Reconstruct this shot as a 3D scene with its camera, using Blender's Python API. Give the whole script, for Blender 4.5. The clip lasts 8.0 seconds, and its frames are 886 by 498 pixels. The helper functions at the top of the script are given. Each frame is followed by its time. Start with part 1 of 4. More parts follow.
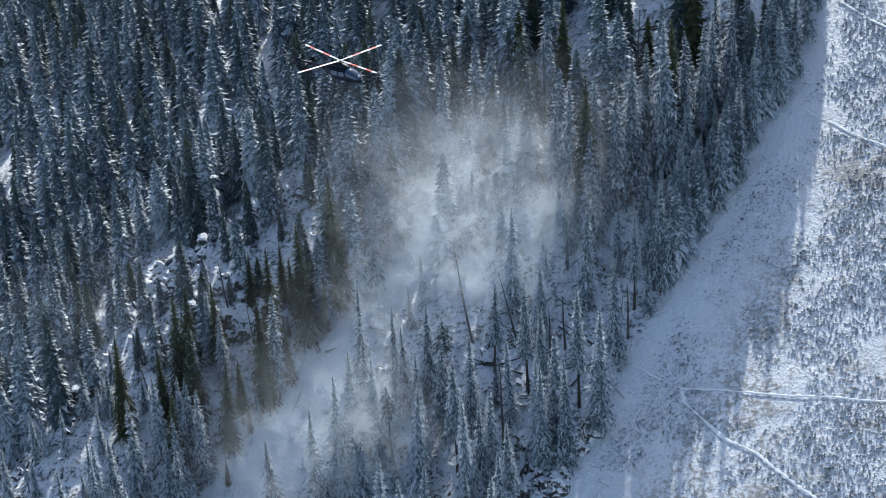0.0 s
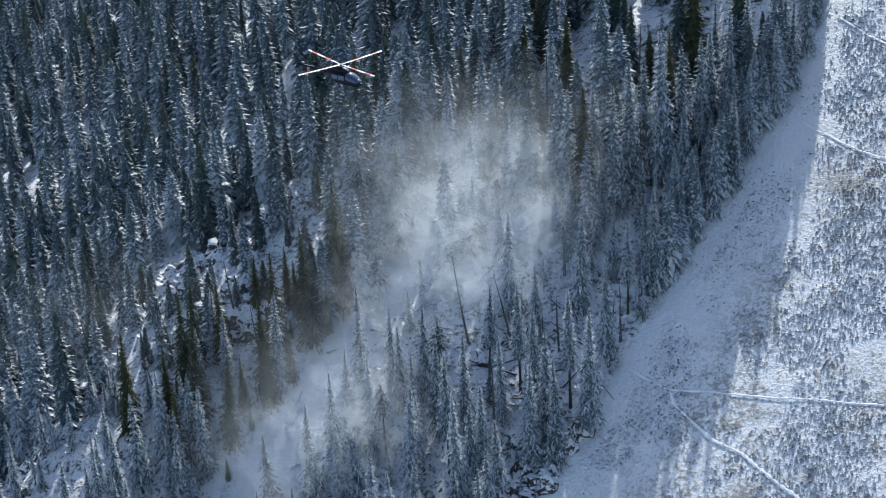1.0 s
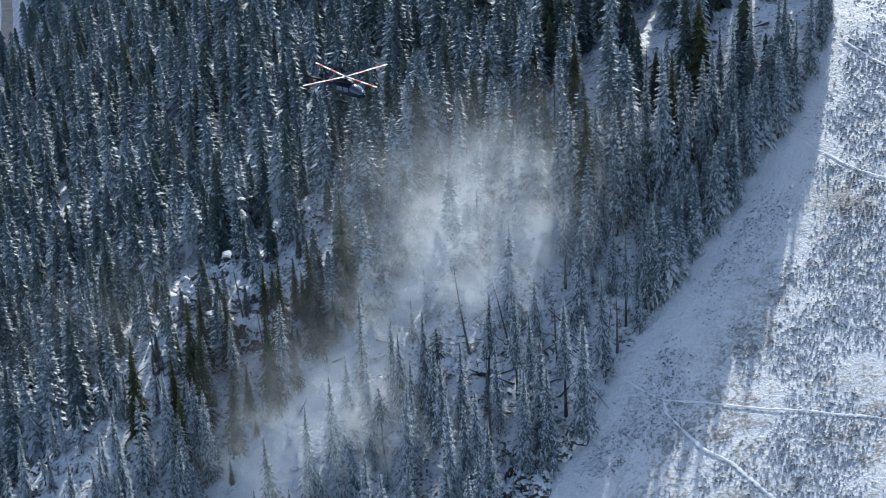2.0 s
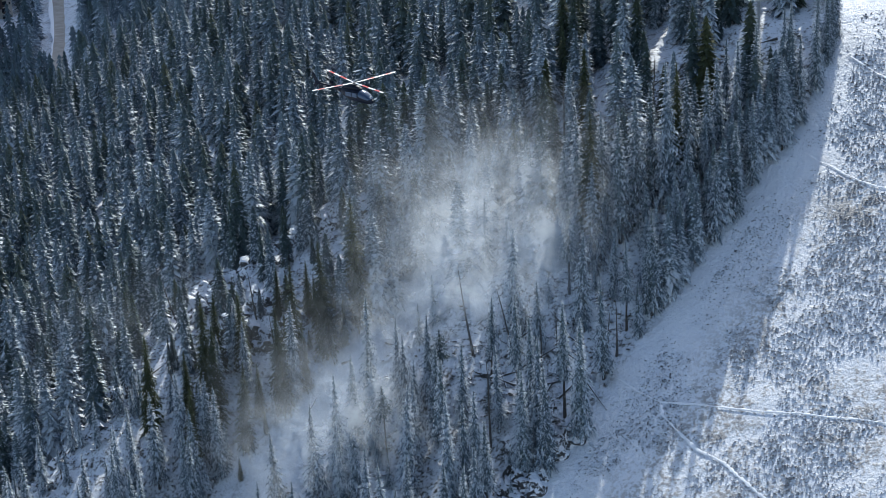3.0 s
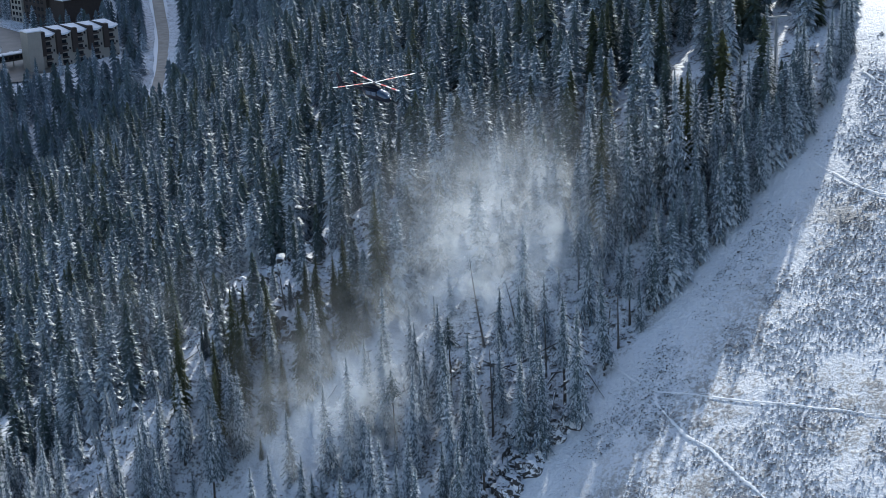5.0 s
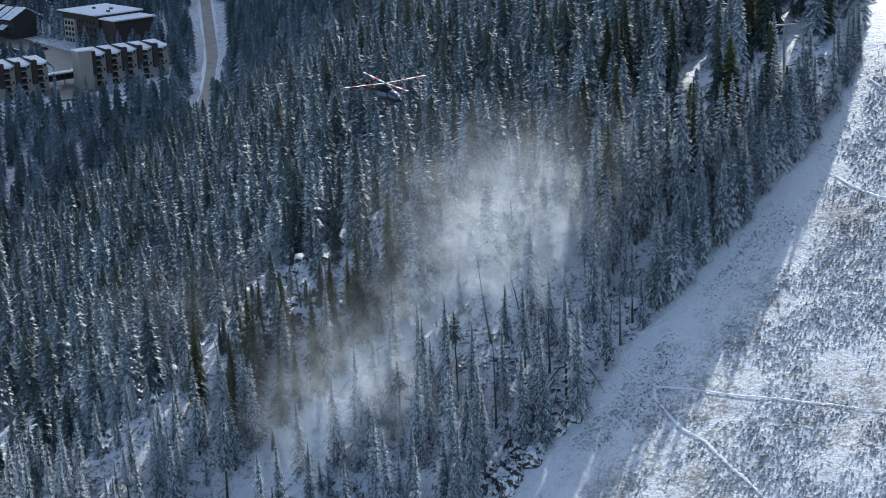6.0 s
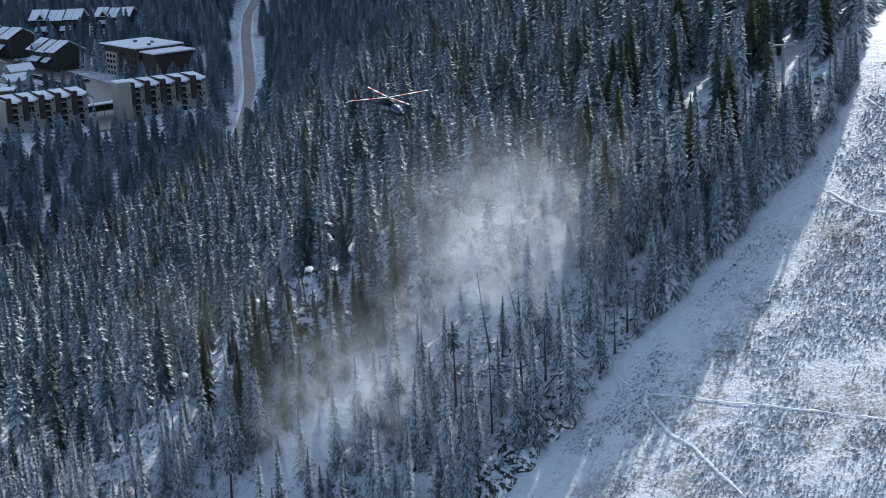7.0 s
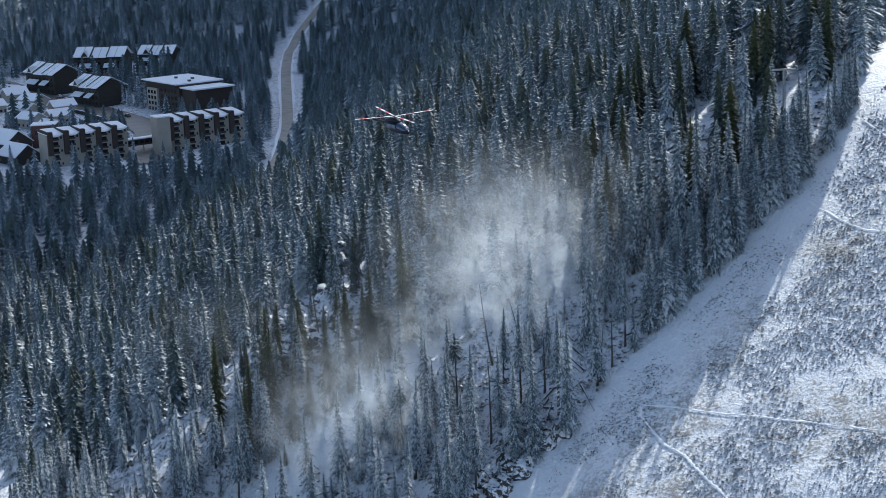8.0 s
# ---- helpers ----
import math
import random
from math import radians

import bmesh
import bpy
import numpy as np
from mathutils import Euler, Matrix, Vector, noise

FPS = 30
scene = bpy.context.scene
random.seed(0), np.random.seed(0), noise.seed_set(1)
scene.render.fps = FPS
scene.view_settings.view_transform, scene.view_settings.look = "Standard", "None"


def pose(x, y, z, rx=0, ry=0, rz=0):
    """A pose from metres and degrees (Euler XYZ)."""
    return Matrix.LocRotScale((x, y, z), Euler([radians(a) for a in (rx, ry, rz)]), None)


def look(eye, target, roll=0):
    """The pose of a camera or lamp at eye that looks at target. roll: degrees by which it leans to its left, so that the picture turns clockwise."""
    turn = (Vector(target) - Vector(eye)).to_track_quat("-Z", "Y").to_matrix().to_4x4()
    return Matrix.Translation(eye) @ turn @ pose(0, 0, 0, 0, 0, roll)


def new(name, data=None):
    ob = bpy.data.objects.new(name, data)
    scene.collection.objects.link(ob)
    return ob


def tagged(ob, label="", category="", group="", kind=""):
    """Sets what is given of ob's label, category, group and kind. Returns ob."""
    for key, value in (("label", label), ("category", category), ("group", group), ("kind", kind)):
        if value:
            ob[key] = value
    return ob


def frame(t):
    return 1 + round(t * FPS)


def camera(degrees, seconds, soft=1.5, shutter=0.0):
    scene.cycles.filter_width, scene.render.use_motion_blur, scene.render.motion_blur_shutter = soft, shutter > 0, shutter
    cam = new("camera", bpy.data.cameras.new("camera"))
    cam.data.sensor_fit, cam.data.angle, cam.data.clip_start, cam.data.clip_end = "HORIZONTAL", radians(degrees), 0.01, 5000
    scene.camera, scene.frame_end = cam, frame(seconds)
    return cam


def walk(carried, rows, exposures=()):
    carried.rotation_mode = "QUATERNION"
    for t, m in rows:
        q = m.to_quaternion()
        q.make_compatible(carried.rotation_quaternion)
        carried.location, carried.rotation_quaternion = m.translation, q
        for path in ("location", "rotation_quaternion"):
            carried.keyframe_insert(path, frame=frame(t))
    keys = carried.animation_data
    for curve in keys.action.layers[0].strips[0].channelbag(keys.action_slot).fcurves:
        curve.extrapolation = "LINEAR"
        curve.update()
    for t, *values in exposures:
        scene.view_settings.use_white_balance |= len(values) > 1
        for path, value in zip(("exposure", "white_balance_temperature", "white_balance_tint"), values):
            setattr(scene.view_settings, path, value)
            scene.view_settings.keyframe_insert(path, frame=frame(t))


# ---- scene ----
cam = camera(29.44, 8.0, soft=0.55)
PATH = [
    (0, 0.00, 0.00, 91.94, 66.000, 3.005, -1.337),
    (0.5, 3.24, -3.03, 90.39, 66.814, 3.007, -0.361),
    (1, 6.32, -6.09, 88.51, 67.710, 2.930, 0.668),
    (1.5, 9.99, -8.64, 86.76, 68.593, 2.926, 1.833),
    (2, 13.18, -11.43, 84.95, 69.607, 2.833, 2.872),
    (3.5, 23.60, -19.69, 81.15, 71.565, 2.755, 6.129),
    (4, 27.23, -22.31, 79.69, 72.184, 2.687, 7.207),
    (4.5, 30.94, -25.08, 78.42, 72.715, 2.642, 8.279),
    (6, 41.87, -33.05, 74.23, 74.333, 2.513, 11.394),
    (6.5, 45.61, -35.80, 72.99, 74.997, 2.452, 12.271),
    (7, 49.24, -38.20, 71.49, 75.797, 2.450, 13.064),
    (7.5, 52.90, -40.83, 70.09, 76.557, 2.401, 13.875),
    (8, 56.51, -43.59, 68.87, 77.357, 2.338, 14.720),
]
walk(cam, [(t, pose(x, y, z, rx, ry, rz)) for t, x, y, z, rx, ry, rz in PATH], [(0, 0.77, 6420, 6), (8, 0.77, 6420, 6)])

# ---- light ----
world = bpy.data.worlds.new("winter_sky")
scene.world = world
world.use_nodes = True
wn = world.node_tree.nodes
sky = wn.new("ShaderNodeTexSky")
sky.sky_type = "NISHITA"
sky.sun_disc = False
SUN_ELEVATION, SUN_AZIMUTH = radians(42.5), radians(77.5)  # azimuth counted from +x towards +y
sky.sun_elevation = SUN_ELEVATION
sky.sun_rotation = radians(90) - SUN_AZIMUTH
sky.altitude = 1500
sky.dust_density = 4.5
wn["Background"].inputs["Strength"].default_value = 0.115
world.node_tree.links.new(sky.outputs["Color"], wn["Background"].inputs["Color"])

sun_data = bpy.data.lights.new("sun", "SUN")
sun_data.energy, sun_data.angle, sun_data.color = 3.05, radians(0.6), (1.0, 0.98, 0.95)
sun = new("sun", sun_data)
to_sun = Vector((math.cos(SUN_ELEVATION) * math.cos(SUN_AZIMUTH), math.cos(SUN_ELEVATION) * math.sin(SUN_AZIMUTH), math.sin(SUN_ELEVATION)))
sun.matrix_world = look(to_sun * 300, (0, 0, 0))

# ---- materials ----
def nodes_of(name):
    m = bpy.data.materials.new(name)
    m.use_nodes = True
    nt = m.node_tree
    return m, nt, nt.nodes["Principled BSDF"]


def put(nt, kind, **values):
    n = nt.nodes.new(kind)
    for k, v in values.items():
        if k in n.inputs:
            n.inputs[k].default_value = v
    return n


def noise_of(nt, scale, detail=4.0, rough=0.55, source=None):
    n = put(nt, "ShaderNodeTexNoise", Scale=scale, Detail=detail, Roughness=rough)
    if source is None:
        source = nt.nodes.new("ShaderNodeNewGeometry").outputs["Position"]
    nt.links.new(source, n.inputs["Vector"])
    return n.outputs["Fac"]


def ramp(nt, fac, stops):
    r = nt.nodes.new("ShaderNodeValToRGB")
    el = r.color_ramp.elements
    while len(el) < len(stops):
        el.new(0.5)
    for e, (p, c) in zip(el, stops):
        e.position = p
        e.color = (*c, 1) if len(c) == 3 else c
    nt.links.new(fac, r.inputs["Fac"])
    return r.outputs["Color"]


def mix(nt, fac, a, b):
    n = nt.nodes.new("ShaderNodeMix")
    n.data_type = "RGBA"
    for value, slot in ((fac, 0), (a, 6), (b, 7)):
        if isinstance(value, (int, float)):
            n.inputs[slot].default_value = value
        elif isinstance(value, tuple):
            n.inputs[slot].default_value = (*value, 1)
        else:
            nt.links.new(value, n.inputs[slot])
    return n.outputs[2]


def calc(nt, op, a, b=None, c=None):
    n = nt.nodes.new("ShaderNodeMath")
    n.operation = op
    n.use_clamp = op in ("MULTIPLY_ADD",)
    for i, v in enumerate((a, b, c)):
        if v is None:
            continue
        if isinstance(v, (int, float)):
            n.inputs[i].default_value = v
        else:
            nt.links.new(v, n.inputs[i])
    return n.outputs[0]


def span(nt, value, lo, hi):
    n = nt.nodes.new("ShaderNodeMapRange")
    n.interpolation_type = "SMOOTHSTEP"
    nt.links.new(value, n.inputs[0])
    n.inputs[1].default_value, n.inputs[2].default_value = lo, hi
    return n.outputs[0]


def bump(nt, shader, height, strength, distance):
    b = put(nt, "ShaderNodeBump", Strength=strength, Distance=distance)
    nt.links.new(height, b.inputs["Height"])
    nt.links.new(b.outputs[0], shader.inputs["Normal"])


def attr(nt, name):
    n = nt.nodes.new("ShaderNodeAttribute")
    n.attribute_name = name
    return n.outputs["Fac"]


def up_facing(nt):
    g = nt.nodes.new("ShaderNodeNewGeometry")
    s = nt.nodes.new("ShaderNodeSeparateXYZ")
    nt.links.new(g.outputs["Normal"], s.inputs[0])
    return s.outputs["Z"]


def plain(name, colour, rough=0.7, metal=0.0, grain=0.0, scale=1.0, relief=0.0, snow=0.0):
    """A surface with two scales of mottling and, where asked, snow lying on its upward faces."""
    m, nt, sh = nodes_of(name)
    sh.inputs["Roughness"].default_value = rough
    sh.inputs["Metallic"].default_value = metal
    colour_out = colour
    if grain:
        big, fine = noise_of(nt, scale), noise_of(nt, scale * 9)
        both = calc(nt, "ADD", calc(nt, "MULTIPLY", big, 0.6), calc(nt, "MULTIPLY", fine, 0.4))
        lo = tuple(max(c * (1 - grain), 0) for c in colour)
        hi = tuple(min(c * (1 + grain), 1) for c in colour)
        colour_out = ramp(nt, both, [(0.3, lo), (0.7, hi)])
        if relief:
            bump(nt, sh, both, 0.6, relief)
    if snow:
        cover = span(nt, calc(nt, "ADD", up_facing(nt), calc(nt, "MULTIPLY", calc(nt, "SUBTRACT", noise_of(nt, 3.0), 0.5), 0.8)), 0.85 - snow, 1.05 - snow)
        colour_out = mix(nt, cover, colour_out, (0.84, 0.86, 0.9))
    if isinstance(colour_out, tuple):
        sh.inputs["Base Color"].default_value = (*colour_out, 1)
    else:
        nt.links.new(colour_out, sh.inputs["Base Color"])
    return m


def ground_material():
    m, nt, sh = nodes_of("snowy_ground")
    sh.inputs["Roughness"].default_value = 0.65
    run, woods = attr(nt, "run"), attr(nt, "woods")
    fine, mid, broad = noise_of(nt, 2.2, 6, 0.68), noise_of(nt, 0.5, 5, 0.6), noise_of(nt, 0.07, 4, 0.6)
    snow = ramp(nt, fine, [(0.25, (0.74, 0.77, 0.82)), (0.7, (0.87, 0.89, 0.92))])
    # dry grass and low scrub that pokes through the thin snow of the piste
    grass = ramp(nt, fine, [(0.3, (0.1, 0.093, 0.088)), (0.7, (0.27, 0.245, 0.215))])
    tuft = calc(nt, "ADD", calc(nt, "MULTIPLY", fine, 0.55), calc(nt, "ADD", calc(nt, "MULTIPLY", mid, 0.25), calc(nt, "MULTIPLY", broad, 0.35)))
    thin = calc(nt, "MULTIPLY", span(nt, tuft, 0.55, 0.66), run)
    a = mix(nt, calc(nt, "MULTIPLY", thin, 0.8), snow, grass)
    # near-black noise patches over the snow wherever the woods attribute is set
    dark_patches = calc(nt, "MULTIPLY", span(nt, calc(nt, "ADD", calc(nt, "MULTIPLY", fine, 0.6), calc(nt, "MULTIPLY", mid, 0.4)), 0.48, 0.62), woods)
    b = mix(nt, dark_patches, a, (0.045, 0.042, 0.035))
    nt.links.new(b, sh.inputs["Base Color"])
    bump(nt, sh, calc(nt, "ADD", fine, calc(nt, "MULTIPLY", mid, 1.5)), 0.9, 0.32)
    return m


def needle_material():
    m, nt, sh = nodes_of("snowy_needles")
    sh.inputs["Roughness"].default_value = 0.8
    sh.inputs["Specular IOR Level"].default_value = 0.15
    snow, tint = attr(nt, "snow"), attr(nt, "tint")
    isl = nt.nodes.new("ShaderNodeNewGeometry").outputs["Random Per Island"]
    info = nt.nodes.new("ShaderNodeObjectInfo").outputs["Random"]
    t = calc(nt, "FRACT", calc(nt, "ADD", tint, info))
    bare = snow  # the species' own load, before trees differ from one another
    snow = calc(nt, "ADD", snow, calc(nt, "MULTIPLY", calc(nt, "SUBTRACT", info, 0.5), 0.3))
    green = ramp(nt, t, [(0.0, (0.026, 0.046, 0.038)), (0.4, (0.036, 0.058, 0.042)), (0.8, (0.042, 0.068, 0.042)), (1.0, (0.030, 0.050, 0.044))])
    green = mix(nt, calc(nt, "MULTIPLY", isl, 0.4), green, (0.022, 0.037, 0.036))
    green = mix(nt, span(nt, bare, -0.5, -0.75), green, ramp(nt, t, [(0.2, (0.042, 0.054, 0.03)), (0.8, (0.072, 0.08, 0.038))]))
    # a thin rime over the needles, and lumps of snow lying on the upper side
    squash = nt.nodes.new("ShaderNodeVectorMath")
    squash.operation = "MULTIPLY"
    squash.inputs[1].default_value = (1, 1, 0.4)
    nt.links.new(nt.nodes.new("ShaderNodeNewGeometry").outputs["Position"], squash.inputs[0])
    fine, patch = noise_of(nt, 3.4, 5, 0.75, squash.outputs[0]), noise_of(nt, 1.0, 3, 0.6)
    rime = calc(nt, "MULTIPLY", span(nt, calc(nt, "ADD", snow, calc(nt, "MULTIPLY", calc(nt, "SUBTRACT", fine, 0.5), 1.9)), -0.95, 0.6), 0.4)
    frosted = mix(nt, rime, green, (0.45, 0.55, 0.69))
    lie = calc(nt, "ADD", calc(nt, "ADD", up_facing(nt), calc(nt, "MULTIPLY", calc(nt, "SUBTRACT", patch, 0.5), 1.3)), calc(nt, "MULTIPLY", calc(nt, "SUBTRACT", fine, 0.5), 3.8))
    lie = calc(nt, "ADD", lie, calc(nt, "MULTIPLY", calc(nt, "SUBTRACT", isl, 0.5), calc(nt, "MULTIPLY", attr(nt, "spray"), 1.1)))
    cover = span(nt, calc(nt, "ADD", lie, snow), 0.74, 1.12)
    tone = mix(nt, cover, frosted, (0.74, 0.78, 0.82))
    nt.links.new(tone, sh.inputs["Base Color"])
    # thin sprays let some of the low sun through
    thin, both = nt.nodes.new("ShaderNodeBsdfTranslucent"), nt.nodes.new("ShaderNodeMixShader")
    nt.links.new(tone, thin.inputs["Color"])
    both.inputs[0].default_value = 0.12
    nt.links.new(sh.outputs[0], both.inputs[1])
    nt.links.new(thin.outputs[0], both.inputs[2])
    nt.links.new(both.outputs[0], nt.nodes["Material Output"].inputs["Surface"])
    return m


GROUND = ground_material()
NEEDLES = needle_material()
BARK = plain("grey_bark", (0.06, 0.053, 0.048), 0.9, grain=0.5, scale=3.0, relief=0.03, snow=0.12)
DEADWOOD = plain("weathered_deadwood", (0.085, 0.08, 0.077), 0.85, grain=0.4, scale=3.0, relief=0.02, snow=0.2)
def rock_material():
    """Dark bedded rock with snow caught in its cracks and on its treads."""
    m, nt, sh = nodes_of("grey_rock")
    sh.inputs["Roughness"].default_value = 0.85
    broad, fine = noise_of(nt, 0.9, 5, 0.6), noise_of(nt, 5.0, 5, 0.7)
    stone = ramp(nt, calc(nt, "ADD", calc(nt, "MULTIPLY", broad, 0.5), calc(nt, "MULTIPLY", fine, 0.5)), [(0.32, (0.02, 0.021, 0.023)), (0.7, (0.095, 0.093, 0.095))])
    caught = calc(nt, "ADD", up_facing(nt), calc(nt, "ADD", calc(nt, "MULTIPLY", calc(nt, "SUBTRACT", noise_of(nt, 1.7, 3), 0.5), 1.5), calc(nt, "MULTIPLY", calc(nt, "SUBTRACT", fine, 0.5), 1.4)))
    nt.links.new(mix(nt, span(nt, caught, 0.26, 0.5), stone, (0.82, 0.84, 0.88)), sh.inputs["Base Color"])
    bump(nt, sh, fine, 0.8, 0.25)
    return m


ROCK = rock_material()
TRODDEN = plain("trodden_snow", (0.87, 0.885, 0.91), 0.6, grain=0.06, scale=2.5, relief=0.2)
GRAVEL = plain("gravel_road", (0.4, 0.36, 0.31), 0.9, grain=0.35, scale=0.25, relief=0.03)
SHRUB = plain("bare_shrub", (0.13, 0.115, 0.105), 0.9, grain=0.5, scale=2.0, snow=0.3)

# ---- ground ----
LATTICE = np.random.RandomState(4).rand(512, 512)


def lump(x, y, size):
    """Smooth value noise of that grain size, 0 to 1, for arrays or numbers."""
    u, v = np.asarray(x, float) / size + 1000, np.asarray(y, float) / size + 1000
    i, j = np.floor(u).astype(int), np.floor(v).astype(int)
    a, b = u - i, v - j
    a, b = a * a * (3 - 2 * a), b * b * (3 - 2 * b)
    g = lambda p, q: LATTICE[p % 512, q % 512]
    return (g(i, j) * (1 - a) + g(i + 1, j) * a) * (1 - b) + (g(i, j + 1) * (1 - a) + g(i + 1, j + 1) * a) * b


def smin(a, b, k):
    h = np.maximum(k - np.abs(a - b), 0) / k
    return np.minimum(a, b) - h * h * k / 4


def step(lo, hi, x):
    t = np.clip((np.asarray(x, float) - lo) / (hi - lo), 0, 1)
    return t * t * (3 - 2 * t)


def off_line(x, y, points):
    """Distance from a line of points, and how far along it, 0 to 1."""
    x, y = np.asarray(x, float), np.asarray(y, float)
    best, along = np.full(np.broadcast(x, y).shape, 1e9), np.zeros(np.broadcast(x, y).shape)
    n = len(points) - 1
    for k in range(n):
        (ax, ay), (bx, by) = points[k], points[k + 1]
        dx, dy = bx - ax, by - ay
        t = np.clip(((x - ax) * dx + (y - ay) * dy) / (dx * dx + dy * dy), 0, 1)
        d = np.hypot(x - ax - t * dx, y - ay - t * dy)
        along = np.where(d < best, (k + t) / n, along)
        best = np.minimum(d, best)
    return best, along


GULLY = [(-34, 160), (-24, 172), (-13, 187), (-2, 197), (8, 204)]
EDGE = [(2, 140), (10, 157), (16, 163), (21, 170), (27, 177), (33, 184.5), (39, 192.5), (44, 198), (48.5, 205), (51, 214), (54, 232), (70, 300)]
GULLY_FLOOR = [(-31, 156), (-21, 170), (-14, 179.5), (-8, 187), (-1, 194)]
ROAD = [(-160, 516), (-169, 544), (-184, 594), (-210, 674), (-241, 759), (-272, 843), (-297, 918), (-303, 955), (-304, 994), (-304, 1060)]


def edge_x(y):
    """Where the forest ends and the open piste begins."""
    return np.interp(y, [p[1] for p in EDGE], [p[0] for p in EDGE])


def base_height(x, y):
    x, y = np.asarray(x, float), np.asarray(y, float)
    face = 0.263 * (x - 25.7) + 0.537 * (y - 164.2)
    back = -15 + 0.5 * (x + 82) + 0.11 * (y - 370) + 8 * step(-15, 25, x)
    back = back + 11 * step(-75, -36, x) * (1 - step(-8, 8, x)) * (1 - step(212, 236, y)) * (1 - 0.9 * step(-18, -8, x) * (1 - step(190, 200, y)))
    crown = 35.5 + 0.05 * (y - 212) + 0.1 * (x - 40)
    z = smin(smin(face, back, 5), crown, 6)
    d, along = off_line(x, y, GULLY)
    z = z - (4.5 - 3.0 * along) * np.exp(-(d / 7.0) ** 2)
    valley = -50 + 0.05 * (y - 600) + 0.22 * np.maximum(y - 930, 0) + 0.05 * np.maximum(-x - 500, 0)
    # an unseen peak added beyond the valley to cast shade on the village
    shade_peak = step(1080, 1470, y + 0.1 * (x + 300)) * (1 - step(1650, 2600, y)) * np.exp(-np.maximum(np.abs(x + 120) - 170, 0) ** 2 / 85.0 ** 2)
    valley = np.minimum(valley, 160) + shade_peak * (700 + 150 * lump(x, y, 180))
    return -smin(-z, -valley, 10)


def height(x, y):
    x, y = np.asarray(x, float), np.asarray(y, float)
    z = base_height(x, y)
    rough = step(0, 6, edge_x(y) - x) * (1 - step(420, 520, y))
    z = z + rough * (1.6 * (lump(x, y, 7) - 0.5) + 1.1 * (lump(x, y, 2.6) - 0.5))
    ledgy = step(-66, -56, x) * (1 - step(-20, -14, x)) * step(174, 180, y) * (1 - step(210, 216, y))
    z = z + ledgy * 1.5 * (np.abs(lump(x + 0.6 * y, y, 2.4) - 0.5) - 0.25)
    return z + 0.22 * (lump(x, y, 3.1) - 0.5) + 0.12 * (lump(x + 50, y, 1.1) - 0.5)


def stretch(parts):
    """Grid lines: (start, end, step) one after another."""
    out = []
    for a, b, s in parts:
        out += list(np.arange(a, b, s))
    return np.array(out + [parts[-1][1]])


def mesh_from(name, verts, faces, material, attributes=None, smooth=False):
    me = bpy.data.meshes.new(name)
    verts, faces = np.asarray(verts, np.float32), np.asarray(faces, np.int32)
    k = faces.shape[1]
    me.vertices.add(len(verts))
    me.vertices.foreach_set("co", verts.ravel())
    me.loops.add(faces.size)
    me.loops.foreach_set("vertex_index", faces.ravel())
    me.polygons.add(len(faces))
    me.polygons.foreach_set("loop_start", np.arange(0, faces.size, k, dtype=np.int32))
    me.polygons.foreach_set("use_smooth", np.full(len(faces), smooth))
    me.update(calc_edges=True)
    for key, values in (attributes or {}).items():
        at = me.attributes.new(key, "FLOAT", "POINT")
        at.data.foreach_set("value", np.asarray(values, np.float32))
    me.materials.append(material)
    return me


xs = stretch([(-3600, -900, 180), (-900, -420, 30), (-420, -90, 7), (-90, -72, 2), (-72, 72, 0.9), (72, 96, 3), (96, 500, 30), (500, 3600, 310)])
ys = stretch([(-900, 0, 90), (0, 130, 10), (130, 240, 0.9), (240, 330, 4), (330, 1100, 9), (1100, 1700, 30), (1700, 2700, 100), (2700, 4200, 240)])
gx, gy = np.meshgrid(xs, ys)
gz = height(gx, gy)
nx, ny = len(xs), len(ys)
idx = np.arange(nx * ny).reshape(ny, nx)
quads = np.stack([idx[:-1, :-1], idx[:-1, 1:], idx[1:, 1:], idx[1:, :-1]], -1).reshape(-1, 4)
on_run = step(4.0, 17.0, gx - edge_x(gy)) * (1 - step(235, 260, gy))
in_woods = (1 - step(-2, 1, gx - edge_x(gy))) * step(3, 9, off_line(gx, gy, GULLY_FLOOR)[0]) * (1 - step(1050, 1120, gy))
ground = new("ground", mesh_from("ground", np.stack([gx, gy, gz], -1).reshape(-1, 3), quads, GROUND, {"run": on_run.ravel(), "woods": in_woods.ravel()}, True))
tagged(ground, "steep snow-covered mountainside falling to a wooded valley", "ground", kind="structure")


